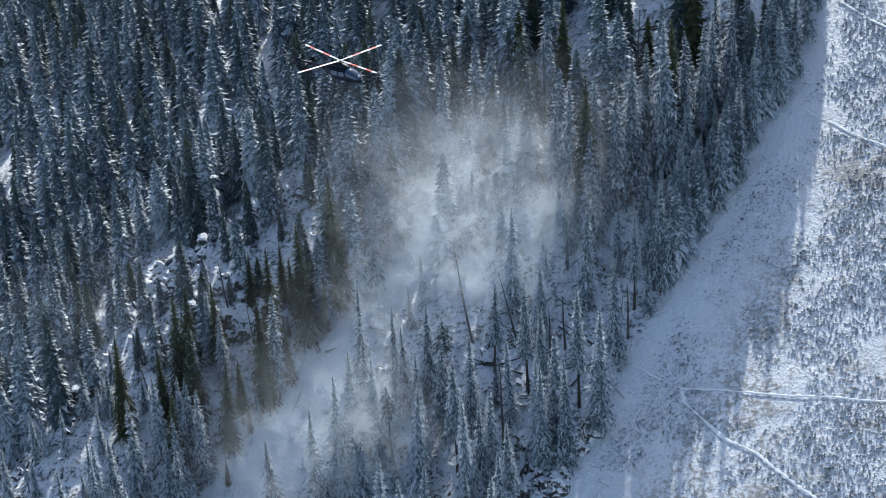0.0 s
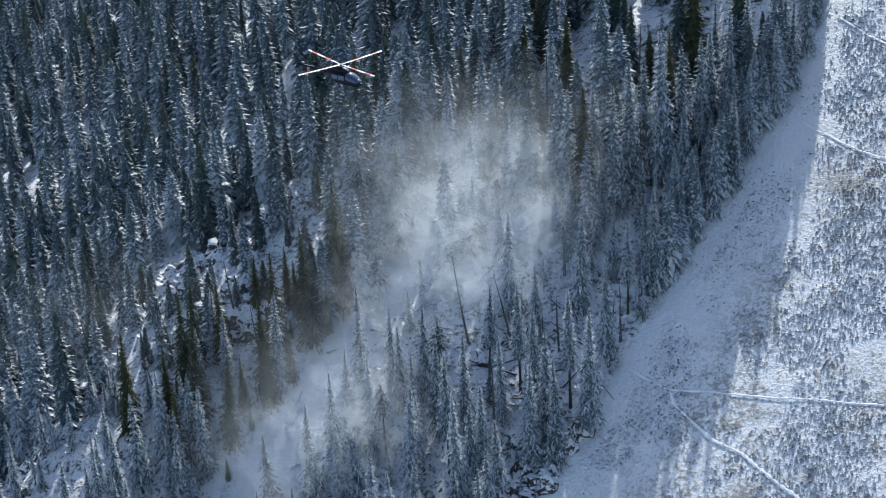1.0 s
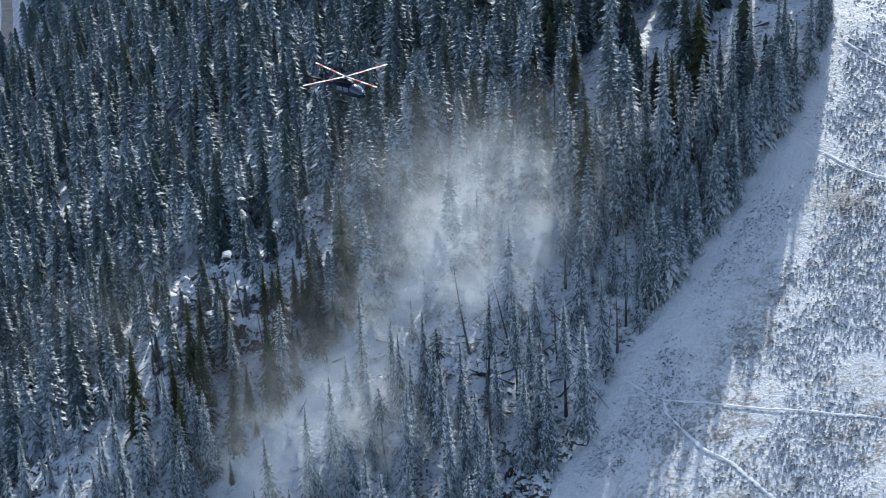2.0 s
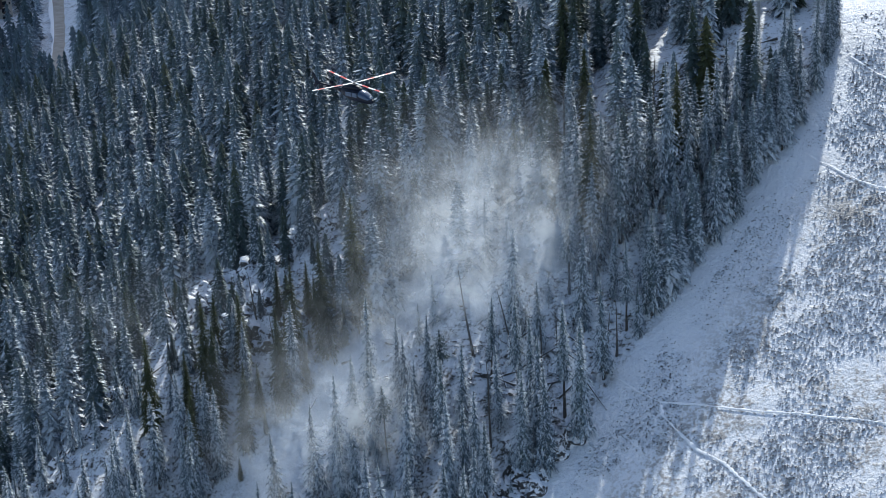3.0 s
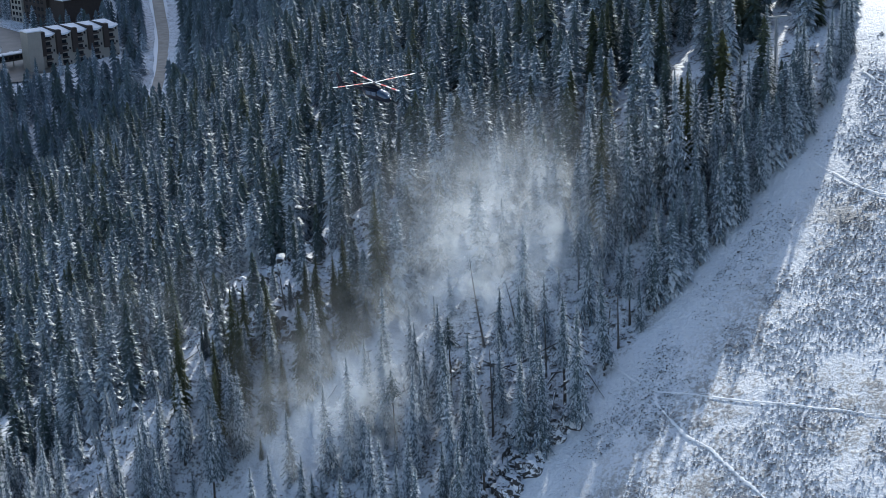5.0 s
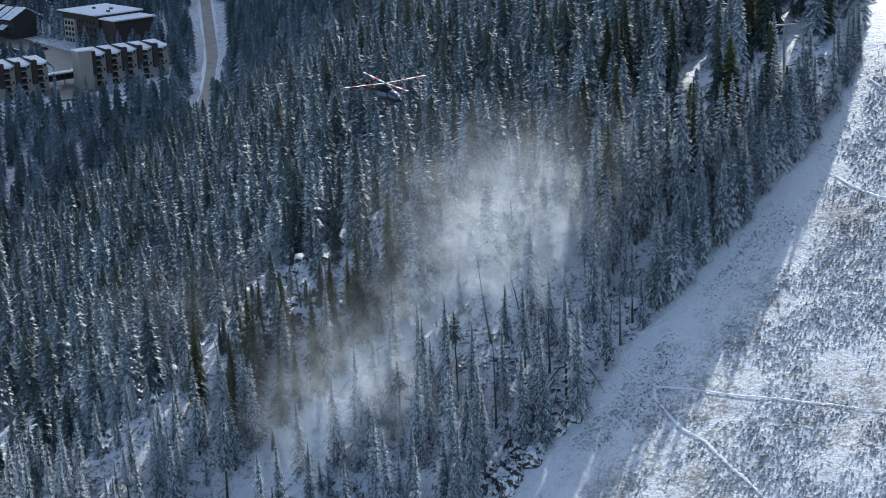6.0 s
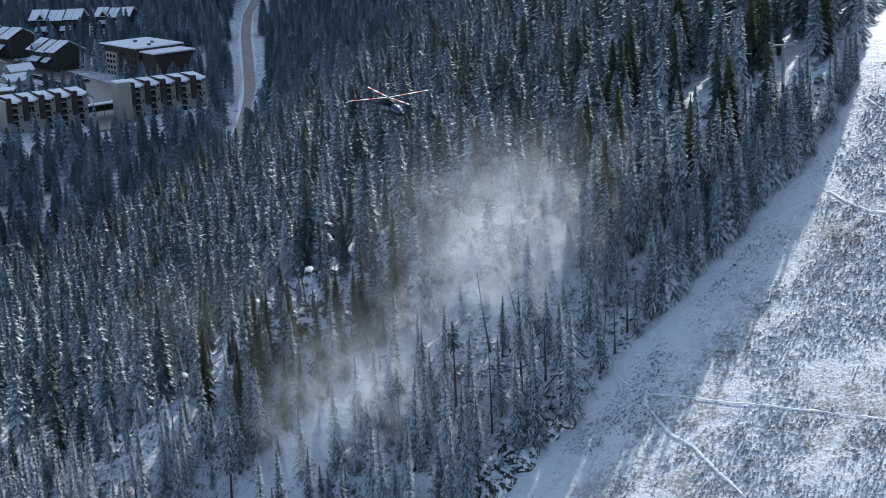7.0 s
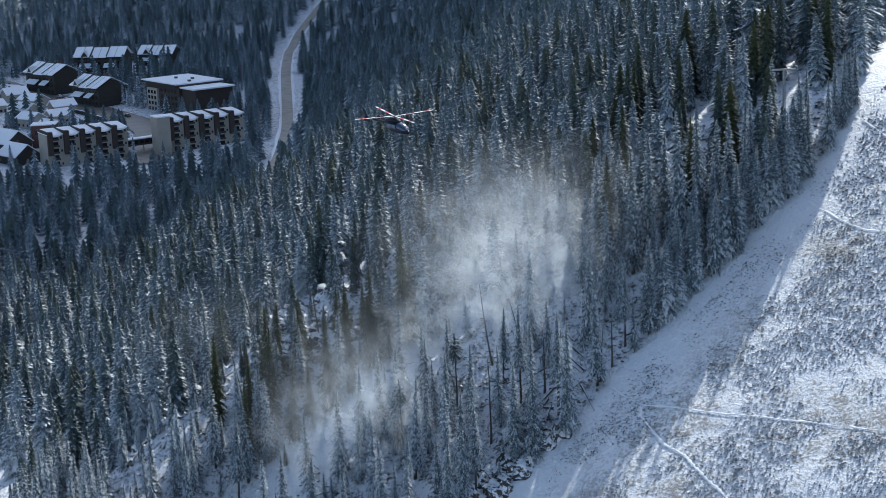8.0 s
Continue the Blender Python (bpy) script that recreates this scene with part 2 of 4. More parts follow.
def ribbon(name, points, width, material, lift, label, category, samples=8, crown=0.0, soft=0.0):
    """A strip draped over the ground along a line of points."""
    p = np.array(points, float)
    t = np.linspace(0, len(p) - 1, (len(p) - 1) * samples + 1)
    k = np.arange(len(p))
    c = np.stack([np.interp(t, k, p[:, 0]), np.interp(t, k, p[:, 1])], -1)
    for _ in range(3):
        c[1:-1] = (c[:-2] + 2 * c[1:-1] + c[2:]) / 4
    d = np.gradient(c, axis=0)
    d /= np.linalg.norm(d, axis=1)[:, None]
    side = np.stack([-d[:, 1], d[:, 0]], -1)
    wob = 1 + soft * (lump(t * 6.0, t * 0, 1.0) - 0.5)[:, None]
    rows = []
    for s, up in ((-1, -0.3), (-0.8, 0.5), (0, 1.0), (0.8, 0.5), (1, -0.3)):
        q = c + side * (s * width / 2) * wob
        base = height(c[:, 0], c[:, 1]) if width > 3 else height(q[:, 0], q[:, 1])
        rows.append(np.column_stack([q, base + lift + crown * up]))
    v = np.stack(rows, 1)
    n, m = v.shape[:2]
    i = np.arange(n * m).reshape(n, m)
    f = np.stack([i[:-1, :-1], i[:-1, 1:], i[1:, 1:], i[1:, :-1]], -1).reshape(-1, 4)
    ob = new(name, mesh_from(name, v.reshape(-1, 3), f, material, None, True))
    return tagged(ob, label, category, kind="structure")


ribbon("road_verge", ROAD, 7.8, TRODDEN, 0.3, "ploughed snow banks beside the valley road", "snow bank", crown=0.15, soft=0.6)
ribbon("road", ROAD, 5.4, GRAVEL, 0.62, "pale gravel valley road cleared of snow", "road", crown=0.1)

# ---- trees ----
def tree_arrays(seed, h, r, first, whorls, per, detail, wide_by=1.0, taper=0.8):
    """Crown of drooping sprays in whorls round a stem: vertices and triangles."""
    rng = np.random.RandomState(seed)
    V, F = [], []
    up = np.array([0, 0, 1.0])
    for w in range(whorls):
        u = (w + 0.5) / whorls
        for b in range(per):
            uu = min(max(u + rng.uniform(-0.8, 0.8) / whorls, 0), 0.995)
            z0 = first * h + (1 - first) * h * uu
            reach = 1.12 * r * (1 - uu) ** taper * rng.uniform(0.55, 1.15) + 0.14
            if uu < 0.15:
                reach *= 0.7 + 2 * uu
            a = 2 * math.pi * (b + rng.uniform(-0.45, 0.45)) / per + w * 2.4
            out = np.array([math.cos(a), math.sin(a), 0])
            side = np.array([-out[1], out[0], 0])
            droop = 0.85 - 0.85 * uu + rng.uniform(-0.15, 0.15)
            wide = reach * rng.uniform(0.22, 0.32) * wide_by
            p0 = up * z0
            p1 = p0 + out * reach * 0.55 - up * reach * droop * 0.35
            p2 = p0 + out * reach - up * reach * droop
            n = len(V)
            if detail == 2:
                V += [p0, p1 + side * wide - up * (0.4 * wide + 0.05), p2, p1 - side * wide - up * (0.4 * wide + 0.05)]
                F += [(n, n + 1, n + 2), (n, n + 2, n + 3)]
                continue
            # a narrow bough and three pairs of hanging twigs along it
            rib = side * reach * 0.1 * wide_by
            V += [p0, p1 + rib - up * 0.04, p1 - rib - up * 0.04, p2]
            F += [(n, n + 1, n + 2), (n + 1, n + 3, n + 2)]
            for along, long in ((0.34, 0.4), (0.6, 0.36), (0.84, 0.24)):
                at_bough = p0 + out * reach * along - up * reach * droop * (along * 0.64 if along < 0.55 else 0.35 + (along - 0.55) * 1.44)
                for s in (1, -1):
                    n = len(V)
                    reach_out = reach * long * rng.uniform(0.7, 1.25) * wide_by
                    half = out * reach * rng.uniform(0.07, 0.11)
                    V += [at_bough - half, at_bough + half, at_bough + out * reach * rng.uniform(0.1, 0.26) + side * s * reach_out - up * reach_out * rng.uniform(0.35, 0.8)]
                    F += [(n, n + 1, n + 2) if s < 0 else (n, n + 2, n + 1)]
    return np.array(V), np.array(F)


def stem_arrays(h, r, sides=6, bend=0.0, seed=0, tip=0.015):
    rng = np.random.RandomState(seed)
    V, F = [], []
    levels = 6
    for k in range(levels):
        t = k / (levels - 1)
        cx, cy = bend * t * t + rng.uniform(-0.03, 0.03), rng.uniform(-0.03, 0.03)
        rad = (r * (1 - t) ** 0.8 + tip) * (1.35 if k == 0 else 1)
        for s in range(sides):
            a = 2 * math.pi * s / sides
            V.append((cx + rad * math.cos(a), cy + rad * math.sin(a), -0.6 + (h + 0.6) * t))
    for k in range(levels - 1):
        for s in range(sides):
            a, b = k * sides + s, k * sides + (s + 1) % sides
            F += [(a, b, b + sides), (a, b + sides, a + sides)]
    return np.array(V), np.array(F)


def core_arrays(seed, h, r, first, tiers, points, taper=0.8):
    """The dense body of a crown: skirts of hanging branches, ragged at the rim."""
    rng = np.random.RandomState(seed)
    V, F = [], []
    for k in range(tiers):
        u = k / tiers
        top = first * h + (1 - first) * h * min(u + 1.35 / tiers, 1.0)
        low = first * h + (1 - first) * h * u
        reach = 1.1 * r * (1 - u) ** taper * (0.75 + 1.6 * u if u < 0.15 else 1.0)
        n = len(V)
        V.append((0, 0, top))
        spin = rng.uniform(0, 6.28)
        for j in range(points):
            a = spin + 2 * math.pi * (j + rng.uniform(-0.25, 0.25)) / points
            long = j % 2 == 0
            rr = reach * (rng.uniform(0.85, 1.2) if long else rng.uniform(0.5, 0.72))
            V.append((rr * math.cos(a), rr * math.sin(a), low + (top - low) * (rng.uniform(-0.12, 0.1) if long else rng.uniform(0.15, 0.35))))
        for j in range(points):
            F.append((n, n + 1 + j, n + 1 + (j + 1) % points))
    return np.array(V, float), np.array(F)


LIFT_LINE = [(17, 211.5), (22, 211), (30, 213), (40, 213.5), (54, 212)]
STREET = [(-470, 842), (-435, 816), (-403, 789), (-358, 755), (-320, 724), (-298, 705), (-280, 682), (-272, 660), (-262, 632), (-252, 616)]
# open spots in the valley: x, y, radius
OPENINGS = [(-242, 655, 23), (-283, 622, 22), (-268, 640, 22), (-284, 738, 33), (-386, 796, 24), (-340, 758, 26), (-380, 852, 26), (-364, 870, 20), (-330, 640, 20),
            (-350, 690, 24), (-385, 740, 34), (-318, 618, 18), (-213, 578, 6), (-322, 698, 20), (-338, 722, 18), (-270, 612, 13), (-300, 596, 11), (-238, 630, 12), (-262, 618, 10), (-222, 600, 5), (-231, 626, 5), (-252, 606, 11), (-236, 640, 16), (-292, 622, 18), (-240, 668, 14), (-262, 602, 9), (-276, 590, 14), (-238, 606, 12), (-224, 628, 10), (-300, 588, 12), (-222, 646, 10)]


def free_of_trees(x, y):
    """Where no forest grows: piste, gully floor, lift line, road, village."""
    if x > edge_x(y) - 0.6:
        return True
    if x > 41.5 and 206 < y < 216:
        return True
    if y < 240:
        d, along = off_line(x, y, GULLY_FLOOR)
        return bool((d < 6.5 - 3.5 * along and y < 204) or off_line(x, y, LIFT_LINE)[0] < 3.2 or (40.3 < x < 42.6 and y > 202))
    if y < 500:
        return False
    if off_line(x, y, ROAD)[0] < 8.5 or off_line(x, y, STREET)[0] < 11:
        return True
    return any((x - a) ** 2 + (y - b) ** 2 < r * r for a, b, r in OPENINGS)


# height, reach, snow, where the crown begins: from shaken bare to thickly frosted
LABELS = ["slim spruce with snow-dusted branches", "tall spruce with lightly frosted branches", "spruce thickly frosted with fresh snow", "tall dark green spruce bare of snow",
          "narrow spruce heavy with frozen snow", "young spruce with snow on its branches", "slender spruce with a bare lower trunk", "small bushy spruce under fresh snow", "tall bare-trunked pine with a dark tufted top"]
KINDS = []
for k, (h, r, snow, first) in enumerate([(14, 1.9, 0.13, 0.07), (16, 2.0, 0.13, 0.1), (12, 1.75, 0.2, 0.05), (17, 2.3, -0.8, 0.08), (13, 1.55, 0.26, 0.1), (10, 1.55, 0.06, 0.05), (15, 1.4, 0.13, 0.36), (7, 1.25, 0.16, 0.04), (12, 1.5, -0.25, 0.72)]):
    v, f = tree_arrays(100 + k, h, r, first, int(h * (2.6 if first < 0.5 else 1.1)), 7, 8)
    cv, cf = core_arrays(k, h, r * (0.58 if first < 0.5 else 0.3), first, int(h * 1.2 * (1 - first)) + 2, 12)
    if first > 0.5:  # a few short boughs left on the bare trunk
        lv, lf = tree_arrays(180 + k, h, r * 0.5, 0.3, 7, 2, 8)
        f, v = np.concatenate([f, lf + len(v)]), np.concatenate([v, lv])
    crown = mesh_from("crown", np.concatenate([v, cv]), np.concatenate([f, cf + len(v)]), NEEDLES, {"snow": np.concatenate([np.full(len(v), snow), np.full(len(cv), snow - 0.3)]), "tint": np.full(len(v) + len(cv), k * 0.37 % 1), "spray": np.concatenate([np.ones(len(v)), np.zeros(len(cv))])})
    sv, sf = stem_arrays(h * 0.97, 0.011 * h + 0.03, 7, 0.0, k)
    KINDS.append((h, crown, mesh_from("trunk", sv, sf, BARK)))

planted = []


def plant(kind, x, y, h, turn, lean=0.0, where="on the steep snowy slope", group="trees on the slope"):
    base_h, crown, trunk = KINDS[kind]
    t = new("spruce_tree")
    t.empty_display_size = 0.3
    for nm, me in (("trunk", trunk), ("crown", crown)):
        o = new(nm, me)
        o.parent = t
    s = h / base_h
    t.matrix_world = pose(x, y, float(height(x, y)) - 0.15, lean * math.cos(turn), lean * math.sin(turn), math.degrees(turn)) @ Matrix.Diagonal((s * 0.9, s * 0.9, s, 1))
    planted.append((x, y))
    return tagged(t, LABELS[kind] + " " + where, "tree", group)


rng = random.Random(7)
# single trees along the edge of the piste and round the gully: kind, x, y, height
BY_PISTE = [(0, 16.2, 162.4, 15.6), (4, 19.0, 169.6, 13.3), (5, 23.2, 174.4, 7.0), (1, 25.0, 176.7, 14.0), (6, 8.7, 168.5, 13.9), (0, 12.4, 159.4, 13.2), (2, 9.4, 161.8, 12.4), (4, 6.5, 165.5, 11.5),
            (2, 33.0, 184.9, 11.6), (2, 31.1, 186.2, 9), (1, 35.7, 187.4, 13), (0, 38.1, 191.8, 12), (1, 27.6, 190.3, 20), (1, 42.3, 196, 12.5), (0, 44.8, 199.6, 12), (5, 47.5, 204.5, 10.5), (0, 49.6, 210, 10), (1, 39.4, 206.6, 14.5), (0, 35.7, 203.8, 11.5), (1, 43.3, 204.6, 13), (6, 44.2, 206, 12), (0, 48.2, 209.5, 9.5), (1, 50.2, 211, 9.5), (5, 49.3, 208.4, 7.5), (0, 51.0, 212.6, 9)]
BY_RIB = [(2, 2.8, 158.6, 11.8), (4, 1.2, 157.4, 14.5), (2, 4.1, 159.8, 12.1), (6, 0.2, 161.4, 15), (3, 12.2, 194.1, 10.6), (1, 14.2, 190.9, 13.6), (1, 15.9, 189.5, 18.5), (3, 17.8, 188.0, 19), (0, 19.4, 190.4, 16.3),
          (1, 21.3, 187.4, 17.5), (0, 23.3, 189.6, 18.3), (2, 29.7, 188.3, 12), (5, 24.5, 186.0, 9.4), (8, -0.5, 169.8, 12.2), (1, 25.4, 191.5, 17), (0, 30.2, 191.8, 16.5), (1, 32.4, 193.5, 16), (3, 29.0, 194.2, 17), (0, 34.2, 195.8, 15), (1, 36.8, 198.6, 15), (0, 39.2, 201.5, 14)]
BY_GULLY = [(4, -11.8, 173.4, 8.2), (2, -15.9, 163.9, 12.7), (5, -21.0, 165.0, 9.9), (3, -39.3, 177.2, 14.1), (0, -34.7, 174.6, 11.8), (3, -13.4, 189.2, 18.3), (3, -17.2, 185.4, 16.5), (4, -6.3, 173.5, 11.4), (2, -5.3, 171.6, 10.7),
            (2, -3.8, 169.6, 9.5), (4, -3.6, 165.0, 11.6), (3, -21.9, 183.3, 8.9), (5, -44.9, 182.2, 8.1), (8, -7.0, 164.7, 11.5), (0, -27.4, 181.6, 9.6), (3, -25.3, 178.8, 7.6), (0, -30.4, 180.2, 9.4), (5, -42.2, 176.4, 6.2), (3, -24.2, 189.5, 9), (3, -20.2, 190.5, 8.4), (3, -19, 189.4, 7.4)]
for kind, x, y, h in BY_PISTE:
    plant(kind, x, y, h, rng.uniform(0, 6.28), rng.uniform(-1.5, 1.5), "beside the open piste")
for kind, x, y, h in BY_RIB:
    plant(kind, x, y, h, rng.uniform(0, 6.28), rng.uniform(-1.5, 1.5), "on the wooded rib")
for kind, x, y, h in BY_GULLY:
    plant(kind, x, y, h, rng.uniform(0, 6.28), rng.uniform(-2, 2), "beside the snowy gully")


def clear(x, y, gap):
    return all((x - a) ** 2 + (y - b) ** 2 > gap * gap for a, b in planted)


def scatter(x0, x1, y0, y1, cell, keep):
    out = []
    y = y0
    while y < y1:
        x = x0
        while x < x1:
            px, py = x + rng.uniform(0, cell), y + rng.uniform(0, cell)
            if keep(px, py):
                out.append((px, py))
            x += cell
        y += cell
    return out


# rocky clearings on the left bank: x, y, radius
ROCKY = [(-36, 199, 6), (-40, 205, 5), (-27.5, 205, 4.5), (-22, 209.5, 4), (-25, 191, 4), (-32, 192, 3.5), (-49, 190, 5), (-50, 181, 5.5), (-56, 190, 4), (-50, 201, 3.5), (-26.5, 187.5, 3.5), (-22, 188.5, 2.5), (-18, 203, 3), (-40, 193, 4.5), (-45, 187, 4.5), (-34, 194, 4), (-30, 199, 3)]


def near_keep(x, y):
    if free_of_trees(x, y):
        return False
    if -9.5 < x < 13 and (175.5 if x < 6 else 183 - 0.36 * x) < y < 208 - 0.4 * x:
        return rng.random() < (0.16 if y < 189 - 0.36 * x else 0.7)  # the hollow filled with drifting snow
    chance = 0.62 if lump(x, y, 8) > 0.42 else 0.4
    if x < 10 and y > 208:
        chance = 0.5
    if -50 < x < -16 and 183 < y < 212:
        chance = 0.55  # bare rock ledges
    if x < -34 and y < 192:
        chance = 0.64  # thin wood on the lower left
    if 6 < x < 24 and 166 < y < 183:
        chance = 0.36  # windthrow
    if -37 < x < -14 and 170 < y < 191:
        chance = 0.85  # dark trees swept clean above the gully
    if any((x - a) ** 2 + (y - b) ** 2 < r * r for a, b, r in ROCKY):
        chance = 0.26
    if x > 12 and y > 184:
        chance = 0.4
    if x > 14 and y > 213:
        chance = 0.42
    return rng.random() < chance and clear(x, y, 1.7)


# the dense margin of the wood along the upper piste
MARGIN = []
for k in range(58):
    y = 178 + k * 0.43 + rng.uniform(-0.5, 0.5)
    x = float(edge_x(y)) - rng.uniform(0.8, 3.4)
    if clear(x, y, 1.0):
        MARGIN.append((x, y))
near = scatter(-78, 56, 146, 236, 2.7, near_keep)
near.sort(key=lambda p: p[1] - 0.15 * p[0])
SINGLE = 300 - len(planted)
for x, y in near[:SINGLE]:
    small = rng.random() < 0.28
    left = x < -12 or y > 195
    kind = rng.choice([5, 7]) if small else rng.choice([0, 1, 2, 4, 6, 0, 2] if x > -30 else [0, 2, 2, 4, 6, 4])
    if -37 < x < -14 and 170 < y < 191:
        kind = rng.choice([3, 3, 3, 0])
    bank = -62 < x < -15 and 172 < y < 202 and not (-36 < x < -15 and y < 186)
    plant(kind, x, y, (rng.uniform(2.5, 7) if small else rng.uniform(4.5, 8.5) if bank else rng.uniform(9, 15)), rng.uniform(0, 6.28), rng.uniform(-3, 3))


def forest(name, spots, shapes, label, hmin, hmax, snow_lo, snow_hi):
    """One joined mesh of many trees."""
    V, F, S, T, B, off = [], [], [], [], [], 0
    zs = height(np.array([p[0] for p in spots]), np.array([p[1] for p in spots]))
    for (x, y), z in zip(spots, zs):
        v, f, core, spray, bh = shapes[rng.randrange(len(shapes))]
        s = rng.uniform(hmin, hmax) / bh
        if rng.random() < 0.16:
            s *= 0.6
        a = rng.uniform(0, 6.28)
        w = rng.uniform(0.85, 1.2)
        c, d = math.cos(a) * s * w, math.sin(a) * s * w
        V.append(np.column_stack([v[:, 0] * c - v[:, 1] * d + x, v[:, 0] * d + v[:, 1] * c + y, v[:, 2] * s + z - 0.2]))
        F.append(f + off)
        off += len(v)
        S.append(rng.uniform(snow_lo, snow_hi) - core)
        T.append(np.full(len(v), rng.random()))
        B.append(spray)
    ob = new(name, mesh_from(name, np.concatenate(V), np.concatenate(F), NEEDLES, {"snow": np.concatenate(S), "tint": np.concatenate(T), "spray": np.concatenate(B)}))
    return tagged(ob, label, "forest", kind="stuff")


def shapes_of(count, seed, tiers, points, whorls=0, per=5, wide_by=1.2, fat=1.0, detail=4):
    out = []
    for k in range(count):
        h, r = 15.0, (1.55 + 0.3 * (k % 3)) * fat
        v, f = core_arrays(seed + k, h, r * (0.85 if whorls else 1.0), 0.05, tiers, points, 0.64)
        core, spray = np.full(len(v), 0.1 if whorls else 0.0), np.zeros(len(v))
        if whorls:
            bv, bf = tree_arrays(seed + k, h, r, 0.06, whorls, per, detail, wide_by, 0.64)
            v, f, core, spray = np.concatenate([v, bv]), np.concatenate([f, bf + len(v)]), np.concatenate([core, np.zeros(len(bv))]), np.concatenate([spray, np.full(len(bv), 0.6)])
        out.append((v, f, core - 0.16 + 0.3 * v[:, 2] / h, spray, h))
    return out


UPPER = shapes_of(6, 500, 13, 12, 36, 9, 0.75, 1.25, 2)
MIDDLE = shapes_of(6, 300, 11, 13, 20, 7, 0.8, 1.5, 2)
FAR = shapes_of(6, 400, 8, 12, fat=1.8)
DISTANT = shapes_of(4, 450, 6, 9, fat=1.6)
def on_bank(x, y):
    """The rocky bank above the gully, where only small trees stand."""
    return -47 < x < -16 and 184 < y < 207


def shaken_bare(x, y):
    """The tall green pines round the upper lift line, which have shed their snow."""
    return x > 10 and y > 204 and lump(x, y, 3) > 0.52


forest("forest_slope", [p for p in near[SINGLE:] if not shaken_bare(*p) and not on_bank(*p)], UPPER, "snow-dusted spruces on the upper slope", 9, 16, -0.45, 0.28)
forest("bank_forest", [p for p in near[SINGLE:] if on_bank(*p)], UPPER, "small snow-dusted spruces on the rocky bank", 5, 10.5, -0.55, 0.1)
forest("bare_forest", [p for p in near[SINGLE:] if shaken_bare(*p)], UPPER, "tall dark green pines shaken free of snow", 10, 15, -0.8, -0.35)
forest("forest_edge", MARGIN, UPPER, "close row of snow-dusted spruces edging the piste", 7.5, 12, -0.05, 0.2)
forest("forest", scatter(-235, 75, 236, 450, 4.7, lambda x, y: x > 56 - 0.6 * (y + 44) - 12 and x < edge_x(y) - 1 and (y < 300 or x < 130 - 0.36 * y) and rng.random() < 0.7 and not free_of_trees(x, y)), MIDDLE, "dense frosted spruce forest on the hillside", 11, 17, -0.52, 0.12)
forest("far_forest", scatter(-620, 60, 450, 980, 6.3, lambda x, y: x > 56 - 0.6 * (y + 44) - 20 and x < 0.1 * y and rng.random() < 0.88 and not free_of_trees(x, y)), FAR, "dark frosted spruce forest round the valley village", 10, 16, -0.5, 0.1)
forest("distant_forest", scatter(-1050, 60, 980, 1180, 7.0, lambda x, y: x > 56 - 0.6 * (y + 44) - 20 and off_line(x, y, ROAD)[0] > 8), DISTANT, "dark spruce forest climbing beyond the valley", 14, 21, -0.2, 0.1)
VILLAGE_TREES = [(-290, 712), (-284, 707), (-275, 706), (-268, 708), (-318, 746), (-323, 749), (-328, 752), (-321, 756), (-258, 613), (-240, 628), (-280, 600), (-292, 596), (-230, 640), (-305, 592), (-247, 619), (-313, 743)]
forest("village_trees", VILLAGE_TREES, MIDDLE, "scattered frosted spruces between the village houses", 9, 14, -0.1, 0.2)

# ---- rocks, dead wood, scrub, tracks ----
def part(name, bm, material, parent, label=""):
    me = bpy.data.meshes.new(name)
    bm.to_mesh(me)
    bm.free()
    me.materials.append(material)
    ob = new(name, me)
    ob.parent = parent
    return tagged(ob, label)


def rock_mesh(seed, layers=3):
    """An angular, bedded block: a chopped and layered lump."""
    rng = np.random.RandomState(seed)
    bm = bmesh.new()
    bmesh.ops.create_icosphere(bm, subdivisions=3, radius=1.0)
    for _ in range(9):
        n = Vector(rng.normal(size=3)).normalized()
        d = rng.uniform(0.45, 0.85)
        for v in bm.verts:
            k = v.co.dot(n)
            if k > d:
                v.co -= n * (k - d)
    for v in bm.verts:
        bed = math.floor(v.co.z * 3.5) / 3.5
        v.co.x *= 1 + 0.22 * math.sin(bed * 17 + seed)
        v.co.y *= 1 + 0.22 * math.cos(bed * 23 + seed)
        v.co += Vector(noise.noise_vector(v.co * 2.1 + Vector((seed, 0, 0)))) * 0.1 + Vector(noise.noise_vector(v.co * 5.3 + Vector((0, seed, 0)))) * 0.09
    me = bpy.data.meshes.new("rock")
    bm.to_mesh(me)
    bm.free()
    me.materials.append(ROCK)
    return me


ROCKS = [rock_mesh(s) for s in range(7)]


def rock(x, y, size, sx, sy, sz, turn, tilt, label, sink=0.32):
    ob = new("rock", ROCKS[rng.randrange(len(ROCKS))])
    z = float(height(x, y)) - sink * size * sz + 0.3 * size * sz
    ob.matrix_world = pose(x, y, z, tilt, 0, turn) @ Matrix.Diagonal((size * sx, size * sy, size * sz, 1))
    return tagged(ob, label, "rock", "rock ledges")


def ledge(points, count, size, label, turn=25):
    """Broken slabs along a line on the slope."""
    p = np.array(points, float)
    for k in range(count):
        t = (k + rng.uniform(0.1, 0.9)) / count * (len(p) - 1)
        i = min(int(t), len(p) - 2)
        c = p[i] + (p[i + 1] - p[i]) * (t - i)
        rock(c[0] + rng.uniform(-1.6, 1.6), c[1] + rng.uniform(-1.6, 1.6), size * rng.uniform(0.5, 1.15), rng.uniform(0.8, 1.3), rng.uniform(0.7, 1.1), rng.uniform(1.1, 1.8), turn + rng.uniform(-25, 25), rng.uniform(-20, 10), label)


